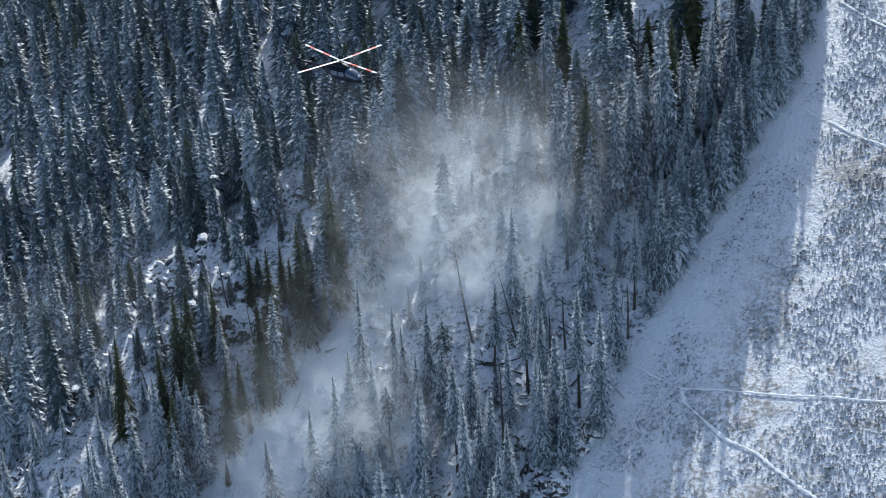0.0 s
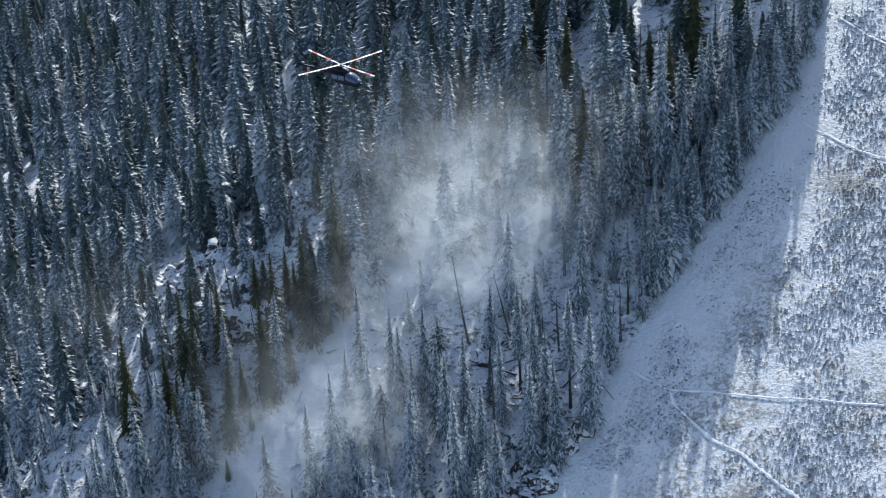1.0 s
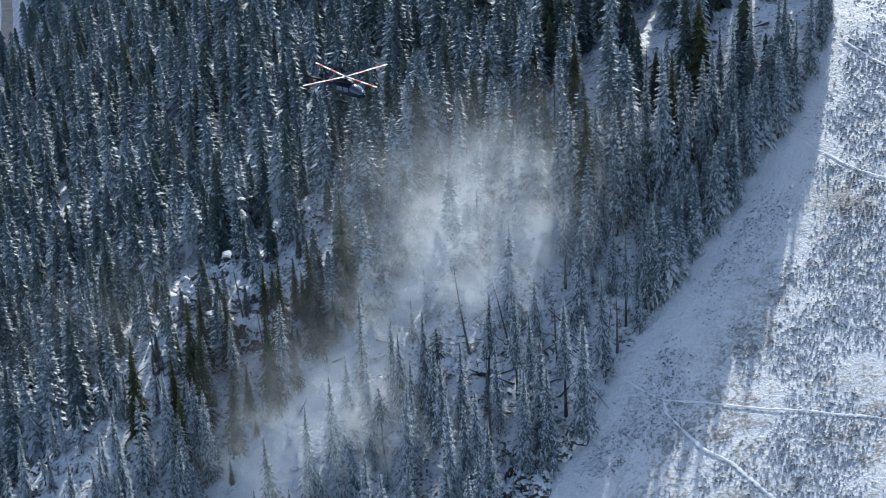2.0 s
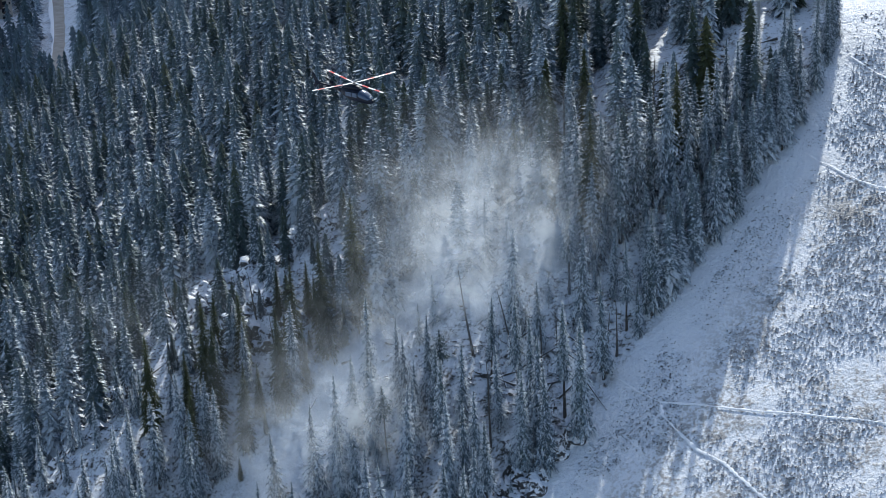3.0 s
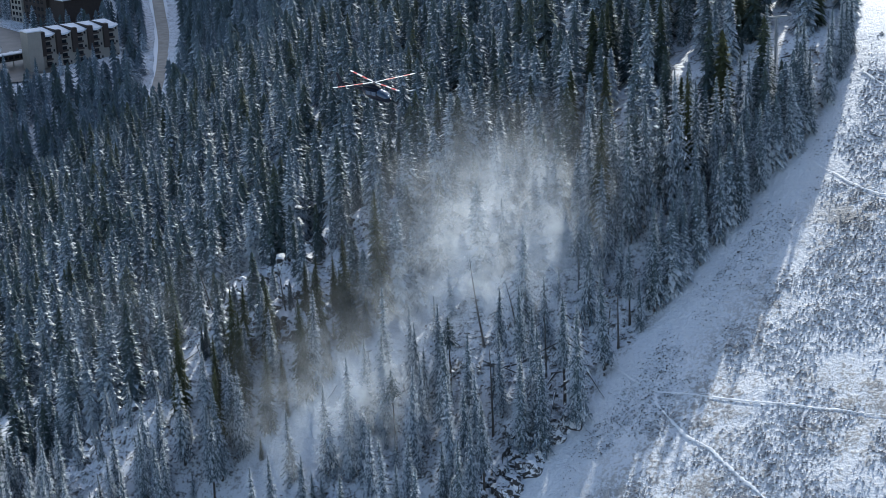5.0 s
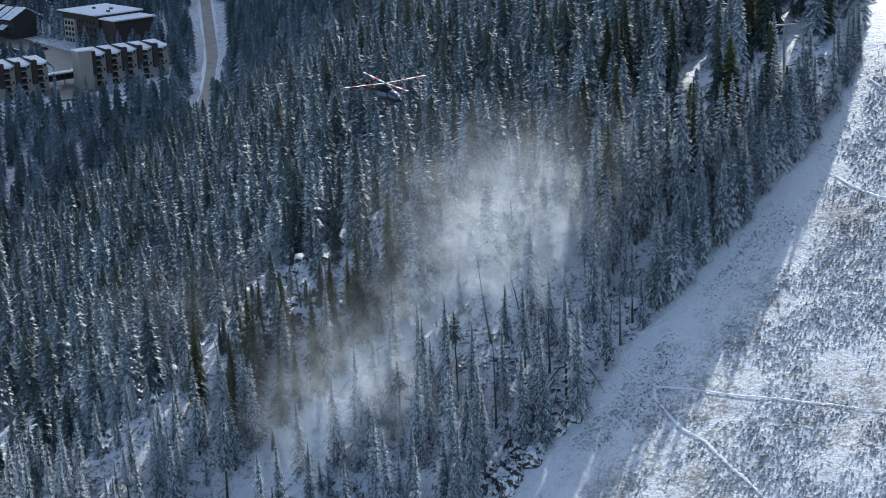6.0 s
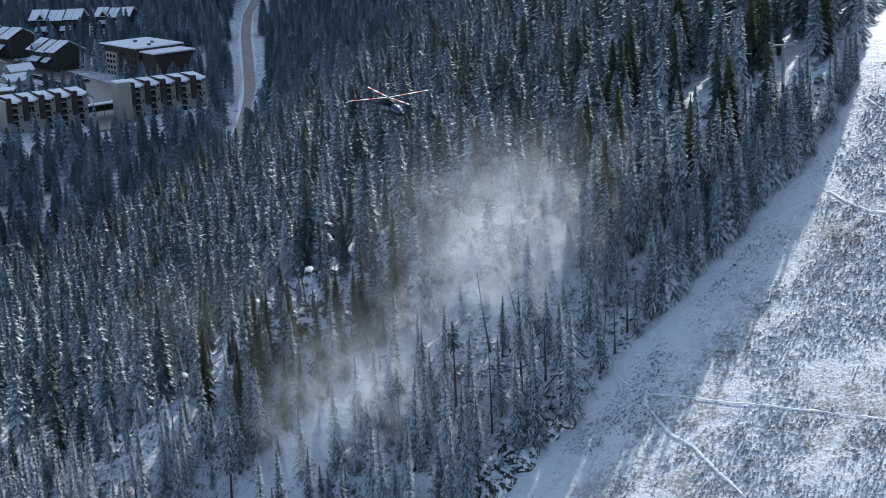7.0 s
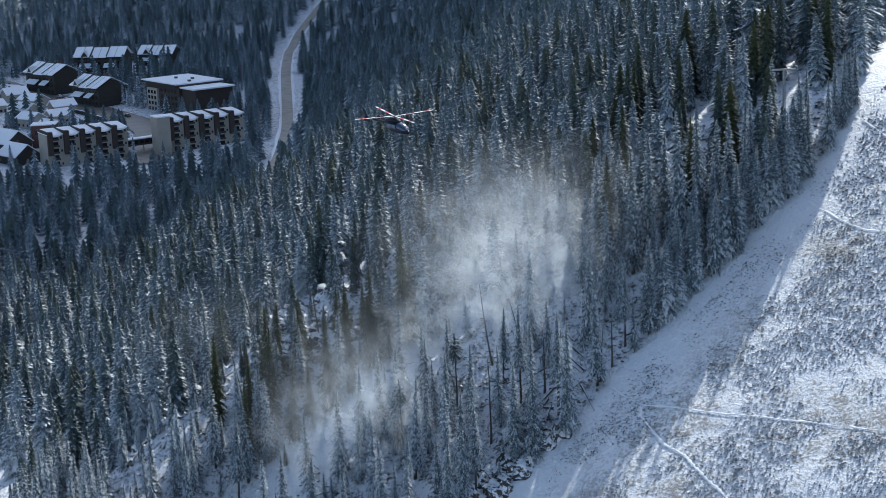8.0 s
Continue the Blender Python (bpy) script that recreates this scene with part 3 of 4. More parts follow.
ledge([(-42, 200), (-36, 205), (-31, 204)], 20, 1.6, "tilted grey rock slab under snow above the gully")
ledge([(-29, 203), (-22, 207), (-14, 208)], 18, 1.5, "snow-capped grey ledge among the spruces")
ledge([(-33, 186), (-28, 188), (-22, 189)], 24, 1.7, "broken dark cliff with snowy ledges above the gully")
ledge([(-58, 190), (-50, 190), (-44, 186)], 24, 1.3, "low snow-covered rock rib on the slope")
ledge([(5, 158), (8.5, 159), (12, 161), (15, 162.5)], 34, 1.15, "dark snow-capped crag beside the piste")
ledge([(5, 152), (9, 156), (11, 159)], 34, 1.2, "low dark rock with snow in its cracks beside the piste")
ledge([(-36, 190), (-30, 194), (-25, 195)], 14, 1.5, "snow-covered rock step on the wooded bank")
ledge([(-40, 197), (-36, 200), (-33, 203)], 22, 1.2, "tilted slab of grey rock dusted with snow")
ledge([(-30, 204), (-26, 206), (-22, 209.5)], 18, 1.15, "tilted slab of grey rock dusted with snow")
ledge([(-28, 189.5), (-24, 191)], 16, 1.2, "dark broken rock above the gully")
ledge([(-53, 180), (-47, 183)], 14, 1.0, "low rock with snow in its cracks")
ledge([(3, 175), (7, 177)], 5, 1.0, "dark boulder half buried in snow")
ledge([(-11, 207), (-7, 209)], 6, 1.2, "snow-capped rock on the wooded crest")
rock(8.4, 163.2, 1.5, 1.0, 0.9, 1.0, 10, 0, "round boulder under a deep cap of snow", 0.1)


def log_mesh(seed, length):
    rng = np.random.RandomState(seed)
    v, f = stem_arrays(length, 0.12, 6, rng.uniform(-0.35, 0.35), seed, 0.04)
    return mesh_from("fallen_log", v, f, DEADWOOD)


LOGS = [(n, log_mesh(k, n)) for k, n in enumerate((3.0, 4.2, 5.5, 2.2))]


def lay_log(x, y, turn, label):
    n, me = LOGS[rng.randrange(len(LOGS))]
    ob = new("fallen_log", me)
    dx, dy = math.cos(turn), math.sin(turn)
    a = Vector((x, y, float(height(x, y)) + 0.18))
    b = Vector((x + dx * n, y + dy * n, float(height(x + dx * n, y + dy * n)) + 0.25))
    ob.matrix_world = Matrix.Translation(a) @ (b - a).to_track_quat("Z", "Y").to_matrix().to_4x4()
    tagged(ob, label, "log", "fallen trees")


for _ in range(26):
    lay_log(rng.uniform(6, 17), rng.uniform(167, 182), rng.uniform(0, 6.28), "fallen grey trunk lying in the snow of the windthrow")
for _ in range(20):
    lay_log(rng.uniform(12, 46), rng.uniform(207, 215), rng.uniform(0, 6.28), "fallen trunk on the snowy lift clearing")
for _ in range(14):
    lay_log(rng.uniform(-34, -8), rng.uniform(178, 200), rng.uniform(0, 6.28), "snow-dusted fallen trunk on the gully bank")
for _ in range(10):
    lay_log(rng.uniform(-64, -42), rng.uniform(182, 194), rng.uniform(-0.5, 0.9), "fallen trunk on the snowy rock rib")


SNAGS = []
for k, h in enumerate((9.0, 11.0, 7.0)):
    v, f = stem_arrays(h, 0.13, 6, (0.4, -0.3, 0.2)[k], 40 + k, 0.03)
    SNAGS.append((h, mesh_from("trunk", v, f, DEADWOOD)))
v, f = stem_arrays(1.0, 0.03, 4, 0.15, 3)
TWIG = mesh_from("branch", v, f, DEADWOOD)
# leaning and upright dead trunks: x, y, height, lean to the side, lean away
STANDING_DEAD = [(2.8, 177.1, 12, -9, 0), (8.3, 175.1, 11, -10, 0), (20.6, 172.1, 7.2, 2, 0), (19.4, 170.2, 8, 0, 0), (11.5, 171, 9, 2, 2), (13.5, 173.6, 7, -3, 0), (-23, 183, 9, -9, 0), (-40, 197, 10, -12, 3), (-52, 192, 7, -10, 0), (-47, 193, 8, -8, 0),
                 (-27, 190, 9, -6, 4), (5.5, 164, 12, 1, 0), (26, 205, 11, 1, 0), (14, 205, 12, 2, 0), (33, 207, 9, -4, 0), (-36, 180, 8, -8, 0)]
for x, y, h, side, away in STANDING_DEAD:
    bh, me = SNAGS[rng.randrange(3)]
    ob = new("dead_tree")
    trunk = new("trunk", me)
    trunk.parent = ob
    for k in range(18):
        u = rng.uniform(0.3, 0.97)
        o = new("branch", TWIG)
        o.parent = trunk
        s = rng.uniform(0.4, 1.3) * (1.3 - u)
        o.matrix_basis = pose(0, 0, u * bh, rng.uniform(80, 115), 0, rng.uniform(0, 360)) @ Matrix.Diagonal((s, s, s, 1))
    ob.matrix_world = pose(x, y, float(height(x, y)) - 0.2, away, side, 0) @ Matrix.Diagonal((1, 1, h / bh, 1))
    tagged(ob, "bare grey dead trunk leaning on the slope" if abs(side) > 5 else "bare grey standing dead trunk", "dead tree", "dead trees")


def scrub(name, count, spot, size_lo, size_hi, label):
    """Low bare bushes: tufts of upright twigs, many in one mesh."""
    V, F, off = [], [], 0
    made = 0
    xy = []
    while made < count:
        p = spot()
        if p is not None:
            xy.append(p)
            made += 1
    zs = height(np.array([p[0] for p in xy]), np.array([p[1] for p in xy]))
    for (x, y), z in zip(xy, zs):
        s = rng.uniform(size_lo, size_hi)
        for k in range(4):
            a = rng.uniform(0, 6.28)
            c, d = math.cos(a), math.sin(a)
            w = rng.uniform(0.2, 0.6) * s
            lean = rng.uniform(0.3, 1.1) * s
            top = rng.uniform(0.2, 0.5) * s
            V += [(x - d * w, y + c * w, z - 0.05), (x + d * w, y - c * w, z - 0.05), (x + c * lean + d * w * 0.8, y + d * lean - c * w * 0.8, z + top * 0.8), (x + c * lean - d * w * 0.5, y + d * lean + c * w * 0.5, z + top)]
            F += [(off, off + 1, off + 2), (off, off + 2, off + 3)]
            off += 4
    ob = new(name, mesh_from(name, V, F, SHRUB))
    return tagged(ob, label, "shrub", kind="stuff")


def spot_on_piste():
    x, y = rng.uniform(6, 66), rng.uniform(138, 216)
    e = x - float(edge_x(y))
    if e < 1.5:
        return None
    belt = 0.15 if e < 3.5 else 0.9 if e < 6 else 1.15 if e < 14 else 1.0
    dense = lump(x, y, 6) * 0.6 + lump(x, y, 2.2) * 0.4
    return (x, y) if rng.random() < belt * max(0.0, (dense - 0.34) * 3) else None


scrub("piste_shrubs", 28000, spot_on_piste, 0.08, 0.24, "low bare bushes poking through thin snow")


def spot_in_wood():
    x, y = rng.uniform(-75, 50), rng.uniform(150, 216)
    if x > float(edge_x(y)) - 0.5 or off_line(x, y, GULLY)[0] < 5:
        return None
    return (x, y) if lump(x, y, 5) > 0.35 else None


scrub("wood_undergrowth", 5000, spot_in_wood, 0.25, 0.8, "snowy undergrowth and broken twigs between the trees")

TRACK_ACROSS = [(20.6, 169.0), (23.0, 166.6), (25.5, 164.5), (28.8, 163.4), (32.9, 161.7), (36.9, 160.2), (40.9, 158.9), (46.3, 156.8), (56, 153), (75, 147)]
TRACK_DOWN = [(25.5, 164.5), (25.7, 162.8), (27.6, 160.0), (29.4, 157.5), (32.3, 155.1), (33.7, 153.2), (35.6, 150.8), (37.1, 149.2), (41, 144)]
TRACK_HIGH = [(45.2, 194.4), (46.0, 193.4), (47.7, 191.7), (49.3, 189.7), (51.0, 188.0), (53.1, 186.5), (60, 183), (75, 178)]
TRACK_TOP = [(52.0, 208.7), (53.7, 206.4), (55.3, 204.3), (56.8, 202.4), (66, 194)]
for line, width in ((TRACK_ACROSS, 0.2), (TRACK_DOWN, 0.31), (TRACK_HIGH, 0.2), (TRACK_TOP, 0.2)):
    ribbon("footpath", line, width, TRODDEN, 0.1, "narrow trodden snow track across the piste", "path", samples=24, crown=0.03, soft=1.6)

# ---- helicopter ----
HULL = plain("dark_blue_paint", (0.007, 0.011, 0.022), 0.4, grain=0.15, scale=2.0)
GLASS = plain("tinted_cockpit_glass", (0.05, 0.08, 0.13), 0.08, 0.25)
WHITE_PAINT = plain("white_paint", (0.78, 0.79, 0.8), 0.35, grain=0.05, scale=3.0)
RED_PAINT = plain("red_paint", (0.5, 0.035, 0.025), 0.4, grain=0.1, scale=3.0)
HULL.node_tree.nodes["Principled BSDF"].inputs["Specular IOR Level"].default_value = 0.15
METAL = plain("worn_dark_metal", (0.12, 0.12, 0.13), 0.4, 0.8, grain=0.2, scale=6.0)


def loft(bm, rings):
    """A skin over rings of (x, half width, half height, centre z)."""
    rows = []
    for x, w, h, z in rings:
        row = []
        for k in range(16):
            a = 2 * math.pi * k / 16
            c, s = math.cos(a), math.sin(a)
            row.append(bm.verts.new((x, w * math.copysign(abs(c) ** 0.8, c), z + h * math.copysign(abs(s) ** 0.8, s))))
        rows.append(row)
    for a, b in zip(rows, rows[1:]):
        for k in range(16):
            f = bm.faces.new((a[k], a[(k + 1) % 16], b[(k + 1) % 16], b[k]))
            f.smooth = True
    bm.faces.new(rows[0])
    bm.faces.new(list(reversed(rows[-1])))


def box(bm, x0, x1, y0, y1, z0, z1):
    v = [bm.verts.new((x, y, z)) for x in (x0, x1) for y in (y0, y1) for z in (z0, z1)]
    for f in ((0, 1, 3, 2), (4, 6, 7, 5), (0, 4, 5, 1), (2, 3, 7, 6), (0, 2, 6, 4), (1, 5, 7, 3)):
        bm.faces.new([v[k] for k in f])


def rod(bm, a, b, r, sides=8):
    a, b = Vector(a), Vector(b)
    q = (b - a).to_track_quat("Z", "Y")
    rings = [[bm.verts.new(p + q @ Vector((r * math.cos(2 * math.pi * k / sides), r * math.sin(2 * math.pi * k / sides), 0))) for k in range(sides)] for p in (a, b)]
    for k in range(sides):
        bm.faces.new((rings[0][k], rings[0][(k + 1) % sides], rings[1][(k + 1) % sides], rings[1][k]))
    bm.faces.new(rings[0])
    bm.faces.new(list(reversed(rings[1])))


def helicopter():
    """Nose along +x, the main rotor's hub at the origin."""
    h = new("helicopter")
    bm = bmesh.new()
    loft(bm, [(3.15, 0.12, 0.12, -2.15), (3.0, 0.4, 0.34, -2.1), (2.6, 0.66, 0.56, -1.98), (2.0, 0.84, 0.76, -1.8), (1.0, 0.92, 0.9, -1.65), (-0.4, 0.9, 0.88, -1.62), (-1.3, 0.72, 0.7, -1.5), (-2.1, 0.42, 0.44, -1.36), (-2.6, 0.27, 0.28, -1.3)])
    hull = part("fuselage", bm, HULL, h, "dark blue fuselage")
    bm = bmesh.new()
    loft(bm, [(2.98, 0.36, 0.2, -1.92), (2.6, 0.67, 0.42, -1.82), (2.05, 0.85, 0.58, -1.62), (1.5, 0.9, 0.66, -1.5), (1.15, 0.89, 0.66, -1.45)])
    part("windscreen", bm, GLASS, hull, "tinted bubble windscreen")
    for s in (1, -1):
        for x0, x1 in ((0.15, 1.0), (-0.95, 0.02)):
            bm = bmesh.new()
            box(bm, x0, x1, s * 0.9, s * 0.945, -1.72, -1.12)
            part("side_window", bm, GLASS, hull)
    bm = bmesh.new()
    loft(bm, [(1.15, 0.3, 0.12, -0.72), (0.7, 0.5, 0.34, -0.62), (-0.6, 0.52, 0.38, -0.6), (-1.6, 0.36, 0.26, -0.75), (-2.1, 0.2, 0.14, -0.95)])
    part("engine_cowling", bm, HULL, h, "dark engine cowling")
    bm = bmesh.new()
    rod(bm, (-1.5, 0.0, -0.55), (-2.1, 0.0, -0.42), 0.14)
    part("exhaust_pipe", bm, METAL, h)
    bm = bmesh.new()
    loft(bm, [(-2.5, 0.27, 0.28, -1.3), (-4.6, 0.19, 0.2, -1.16), (-6.9, 0.12, 0.13, -1.02)])
    boom = part("tail_boom", bm, HULL, h)
    bm = bmesh.new()
    for x0, z0, x1, z1 in ((-6.3, -1.05, -7.4, 0.35), (-6.4, -1.05, -7.1, -1.75)):
        v = [bm.verts.new(p) for p in ((x0, -0.04, z0), (x0 - 0.75, -0.03, z0), (x1 - 0.35, -0.02, z1), (x1 + 0.15, -0.02, z1))]
        w = [bm.verts.new((p.co.x, -p.co.y, p.co.z)) for p in v]
        bm.faces.new(v)
        bm.faces.new(list(reversed(w)))
        for k in range(4):
            bm.faces.new((v[k], w[k], w[(k + 1) % 4], v[(k + 1) % 4]))
    part("tail_fin", bm, HULL, boom)
    bm = bmesh.new()
    box(bm, -5.25, -4.75, -1.15, 1.15, -1.16, -1.11)
    part("stabilizer", bm, HULL, boom)
    for s in (1, -1):
        bm = bmesh.new()
        box(bm, -5.4, -4.7, s * 1.15, s * 1.19, -1.4, -0.75)
        part("end_plate", bm, HULL, boom)
    bm = bmesh.new()
    rod(bm, (-6.85, 0.1, -1.0), (-6.85, 0.26, -1.0), 0.09)
    for a in (0.5, 0.5 + math.pi):
        rod(bm, (-6.85, 0.22, -1.0), (-6.85 + 0.8 * math.cos(a), 0.22, -1.0 + 0.8 * math.sin(a)), 0.045, 5)
    part("tail_rotor", bm, WHITE_PAINT, boom, "two-bladed white tail rotor")
    bm = bmesh.new()
    rod(bm, (0, 0, -0.4), (0, 0, 0.12), 0.09)
    rod(bm, (0, 0, -0.08), (0, 0, 0.1), 0.26, 12)
    hub = part("rotor_hub", bm, METAL, h)
    for k in range(4):
        a = radians(72 + 90 * k)
        turn = Matrix.Rotation(a, 4, "Z")
        blade = None
        for i, (r0, r1) in enumerate(((0.25, 1.7), (1.7, 3.0), (3.0, 4.3), (4.3, 5.3), (5.3, 6.0))):
            bm = bmesh.new()
            w0, w1 = (0.1, 0.16) if i == 0 else (0.16, 0.16)
            for r, w in ((r0, w0), (r1, w1)):
                z = 0.06 + 0.035 * r
                for y, dz in ((-w, 0.0), (-w * 0.4, 0.035), (w, 0.008), (-w * 0.4, -0.02)):
                    bm.verts.new(turn @ Vector((r, y, z + dz)))
            bm.verts.ensure_lookup_table()
            v = list(bm.verts)
            for q in range(4):
                bm.faces.new((v[q], v[(q + 1) % 4], v[4 + (q + 1) % 4], v[4 + q]))
            bm.faces.new(v[:4])
            bm.faces.new(list(reversed(v[4:])))
            if blade is None:
                blade = part("rotor_blade", bm, WHITE_PAINT, hub, "white rotor blade with red bands")
            else:
                part("blade_band", bm, RED_PAINT if i in (1, 3) else WHITE_PAINT, blade)
    for s in (1, -1):
        bm = bmesh.new()
        rod(bm, (-1.5, s * 1.1, -3.0), (1.7, s * 1.1, -3.0), 0.05)
        rod(bm, (1.7, s * 1.1, -3.0), (2.1, s * 1.1, -2.85), 0.05)
        skid = part("skid", bm, METAL, h)
        for x in (0.95, -0.85):
            bm = bmesh.new()
            rod(bm, (x, s * 0.5, -2.4), (x, s * 1.1, -3.0), 0.04)
            part("skid_strut", bm, METAL, skid)
    return tagged(h, "dark blue helicopter hovering over the gully, red-banded white rotor", "helicopter")


heli = helicopter()
for piece in heli.children:
    if not piece.name.startswith("rotor_hub"):
        piece.scale = (0.86, 0.86, 0.86)
heli.matrix_world = pose(-10.1, 178.4, 36.0, 2, 4, -30)

# ---- snow blown up by the rotor ----
def powder_material():
    """Fine airborne snow: each layer lets through what its thickness leaves."""
    m, nt, sh = nodes_of("airborne_powder")
    d, t, mx = nt.nodes.new("ShaderNodeBsdfDiffuse"), nt.nodes.new("ShaderNodeBsdfTranslucent"), nt.nodes.new("ShaderNodeMixShader")
    for n in (d, t):
        n.inputs["Color"].default_value = (0.75, 0.81, 0.87, 1)
    nt.links.new(d.outputs[0], mx.inputs[1])
    nt.links.new(t.outputs[0], mx.inputs[2])
    wisp = calc(nt, "ADD", calc(nt, "MULTIPLY", noise_of(nt, 0.22, 5, 0.6), 1.3), calc(nt, "MULTIPLY", noise_of(nt, 0.9, 4, 0.6), 0.7))
    thick = calc(nt, "MULTIPLY", attr(nt, "thick"), span(nt, wisp, 0.5, 1.4))
    clear_air, both = nt.nodes.new("ShaderNodeBsdfTransparent"), nt.nodes.new("ShaderNodeMixShader")
    nt.links.new(thick, both.inputs[0])
    nt.links.new(clear_air.outputs[0], both.inputs[1])
    nt.links.new(mx.outputs[0], both.inputs[2])
    nt.links.new(both.outputs[0], nt.nodes["Material Output"].inputs["Surface"])
    return m


# where the powder hangs: x, y, z, reach across, along and up, thickness
LOBES = [(3, 187, 13, 11, 8, 9, 1.5), (11, 184, 12, 7, 6, 8, 1.4), (5, 195, 19, 10, 6, 6, 0.6), (-3, 181, 6, 8, 6, 6, 1.0),
         (-13, 170, -3, 7.5, 8, 7, 1.2), (-13, 163, -4, 8, 8, 7, 1.4), (2, 178, 7, 9, 5, 7, 0.7), (-24, 184, 1, 8, 7, 5, 0.1), (-42, 192, 0, 13, 9, 6, 0.16), (7, 187, 15, 14, 9, 12, 0.3), (-12, 166, 0, 12, 10, 10, 0.14)]


def snow_cloud():
    """Billowing curtains of powder one behind another, thick in the lobes and torn at the rims."""
    cx, cz = np.meshgrid(np.arange(-70, 27, 0.8), np.arange(-22, 34, 0.8))
    V, F, T, off = [], [], [], 0
    i = np.arange(cx.size).reshape(cx.shape)
    f = np.stack([i[:-1, :-1], i[:-1, 1:], i[1:, 1:], i[1:, :-1]], -1).reshape(-1, 4)
    for k in range(7):
        q = 90 * k
        cy = 158.5 + 6.2 * k + 3.4 * lump(cx + q, cz, 9) + 1.4 * lump(cx, cz + q, 3.5)
        wx, wz = cx + 5 * (lump(cx + q, cz, 7) - 0.5), cz + 5 * (lump(cx, cz + q, 7) - 0.5)
        dense = sum(a * np.exp(-((wx - lx) / rx) ** 2 - ((cy - ly) / ry) ** 2 - ((wz - lz) / rz) ** 2) for lx, ly, lz, rx, ry, rz, a in LOBES)
        torn = 0.4 * lump(0.8 * wx + 0.6 * wz + q, 0.8 * wz - 0.6 * wx, 9) + 0.35 * lump(0.5 * wx - 0.87 * wz, 0.5 * wz + 0.87 * wx + q, 4.5) + 0.25 * lump(wx + q, wz + q, 2)
        thick = np.clip(0.41 * dense * np.clip(0.45 + 1.7 * (torn - 0.28), 0.15, 1.3) * step(0, 3.5, cz - base_height(cx, cy)), 0, 0.6)
        t = thick.ravel()
        keep = t[f].max(1) > 0.006
        V.append(np.stack([cx, cy, cz], -1).reshape(-1, 3))
        F.append(f[keep] + off)
        T.append(t)
        off += cx.size
    F = np.concatenate(F)
    used, F = np.unique(F, return_inverse=True)
    ob = new("snow_cloud", mesh_from("snow_cloud", np.concatenate(V)[used], F.reshape(-1, 4), powder_material(), {"thick": np.concatenate(T)[used]}, True))
    return tagged(ob, "drifting cloud of powder snow whirled up by the rotor", "snow cloud", kind="stuff")


snow_cloud()

# ---- lift tower ----
STEEL = plain("galvanised_steel", (0.24, 0.26, 0.28), 0.55, 0.3, grain=0.12, scale=1.5)
tower = new("lift_tower")
tower.matrix_world = pose(40.6, 212.4, float(height(40.6, 212.4)), 0, 0, 15)
bm = bmesh.new()
rod(bm, (0, 0, -0.5), (0, 0, 7.9), 0.17, 12)
part("mast", bm, STEEL, tower, "grey steel mast")
bm = bmesh.new()
box(bm, -2.0, 2.0, -0.12, 0.12, 7.7, 7.95)
arm = part("cross_arm", bm, STEEL, tower)
for s in (-1, 1):
    bm = bmesh.new()
    box(bm, s * 1.9 - 0.06, s * 1.9 + 0.06, -1.0, 1.0, 7.95, 8.08)
    part("sheave_train", bm, STEEL, arm)
    for k in range(4):
        bm = bmesh.new()
        rod(bm, (s * 1.9 - 0.06, -0.75 + 0.5 * k, 8.2), (s * 1.9 + 0.06, -0.75 + 0.5 * k, 8.2), 0.18, 10)
        part("sheave", bm, STEEL, arm)
for s in (-1, 1):
    bm = bmesh.new()
    rod(bm, (0.3, s * 0.17, 0.4), (0.3, s * 0.17, 7.6), 0.025, 6)
    part("ladder_rail", bm, STEEL, tower)
for k in range(18):
    bm = bmesh.new()
    rod(bm, (0.3, -0.17, 0.6 + 0.39 * k), (0.3, 0.17, 0.6 + 0.39 * k), 0.018, 5)
    part("rung", bm, STEEL, tower)
tagged(tower, "grey steel chairlift tower among the spruces", "lift tower")

# ---- village ----
BEIGE = plain("beige_render", (0.42, 0.37, 0.31), 0.85, grain=0.12, scale=0.4, relief=0.01)
BROWN = plain("dark_brown_cladding", (0.06, 0.042, 0.034), 0.8, grain=0.25, scale=0.8)
BRICK = plain("dark_red_brick", (0.13, 0.062, 0.05), 0.85, grain=0.2, scale=1.2)
TIMBER = plain("dark_stained_timber", (0.042, 0.034, 0.03), 0.8, grain=0.3, scale=0.8)
PANE = plain("dark_window_glass", (0.015, 0.018, 0.022), 0.1)
ROOF_SNOW = plain("roof_snow", (0.9, 0.91, 0.93), 0.6, grain=0.05, scale=0.6, relief=0.08)
ASPHALT = plain("wet_asphalt", (0.17, 0.15, 0.13), 0.5, grain=0.3, scale=0.2)
RUBBER = plain("black_rubber", (0.02, 0.02, 0.02), 0.8)


def at(ob, x, y, turn, lift=0.0):
    """Stand a thing on the ground; turn in degrees."""
    ob.matrix_world = pose(x, y, float(base_height(x, y)) + lift, 0, 0, turn)
    return ob


def slab(name, x0, x1, y0, y1, z0, z1, material, parent, label="", edge=0.0):
    bm = bmesh.new()
    box(bm, x0, x1, y0, y1, z0, z1)
    if edge:
        bmesh.ops.bevel(bm, geom=list(bm.edges), offset=edge, segments=2, affect="EDGES")
    return part(name, bm, material, parent, label)


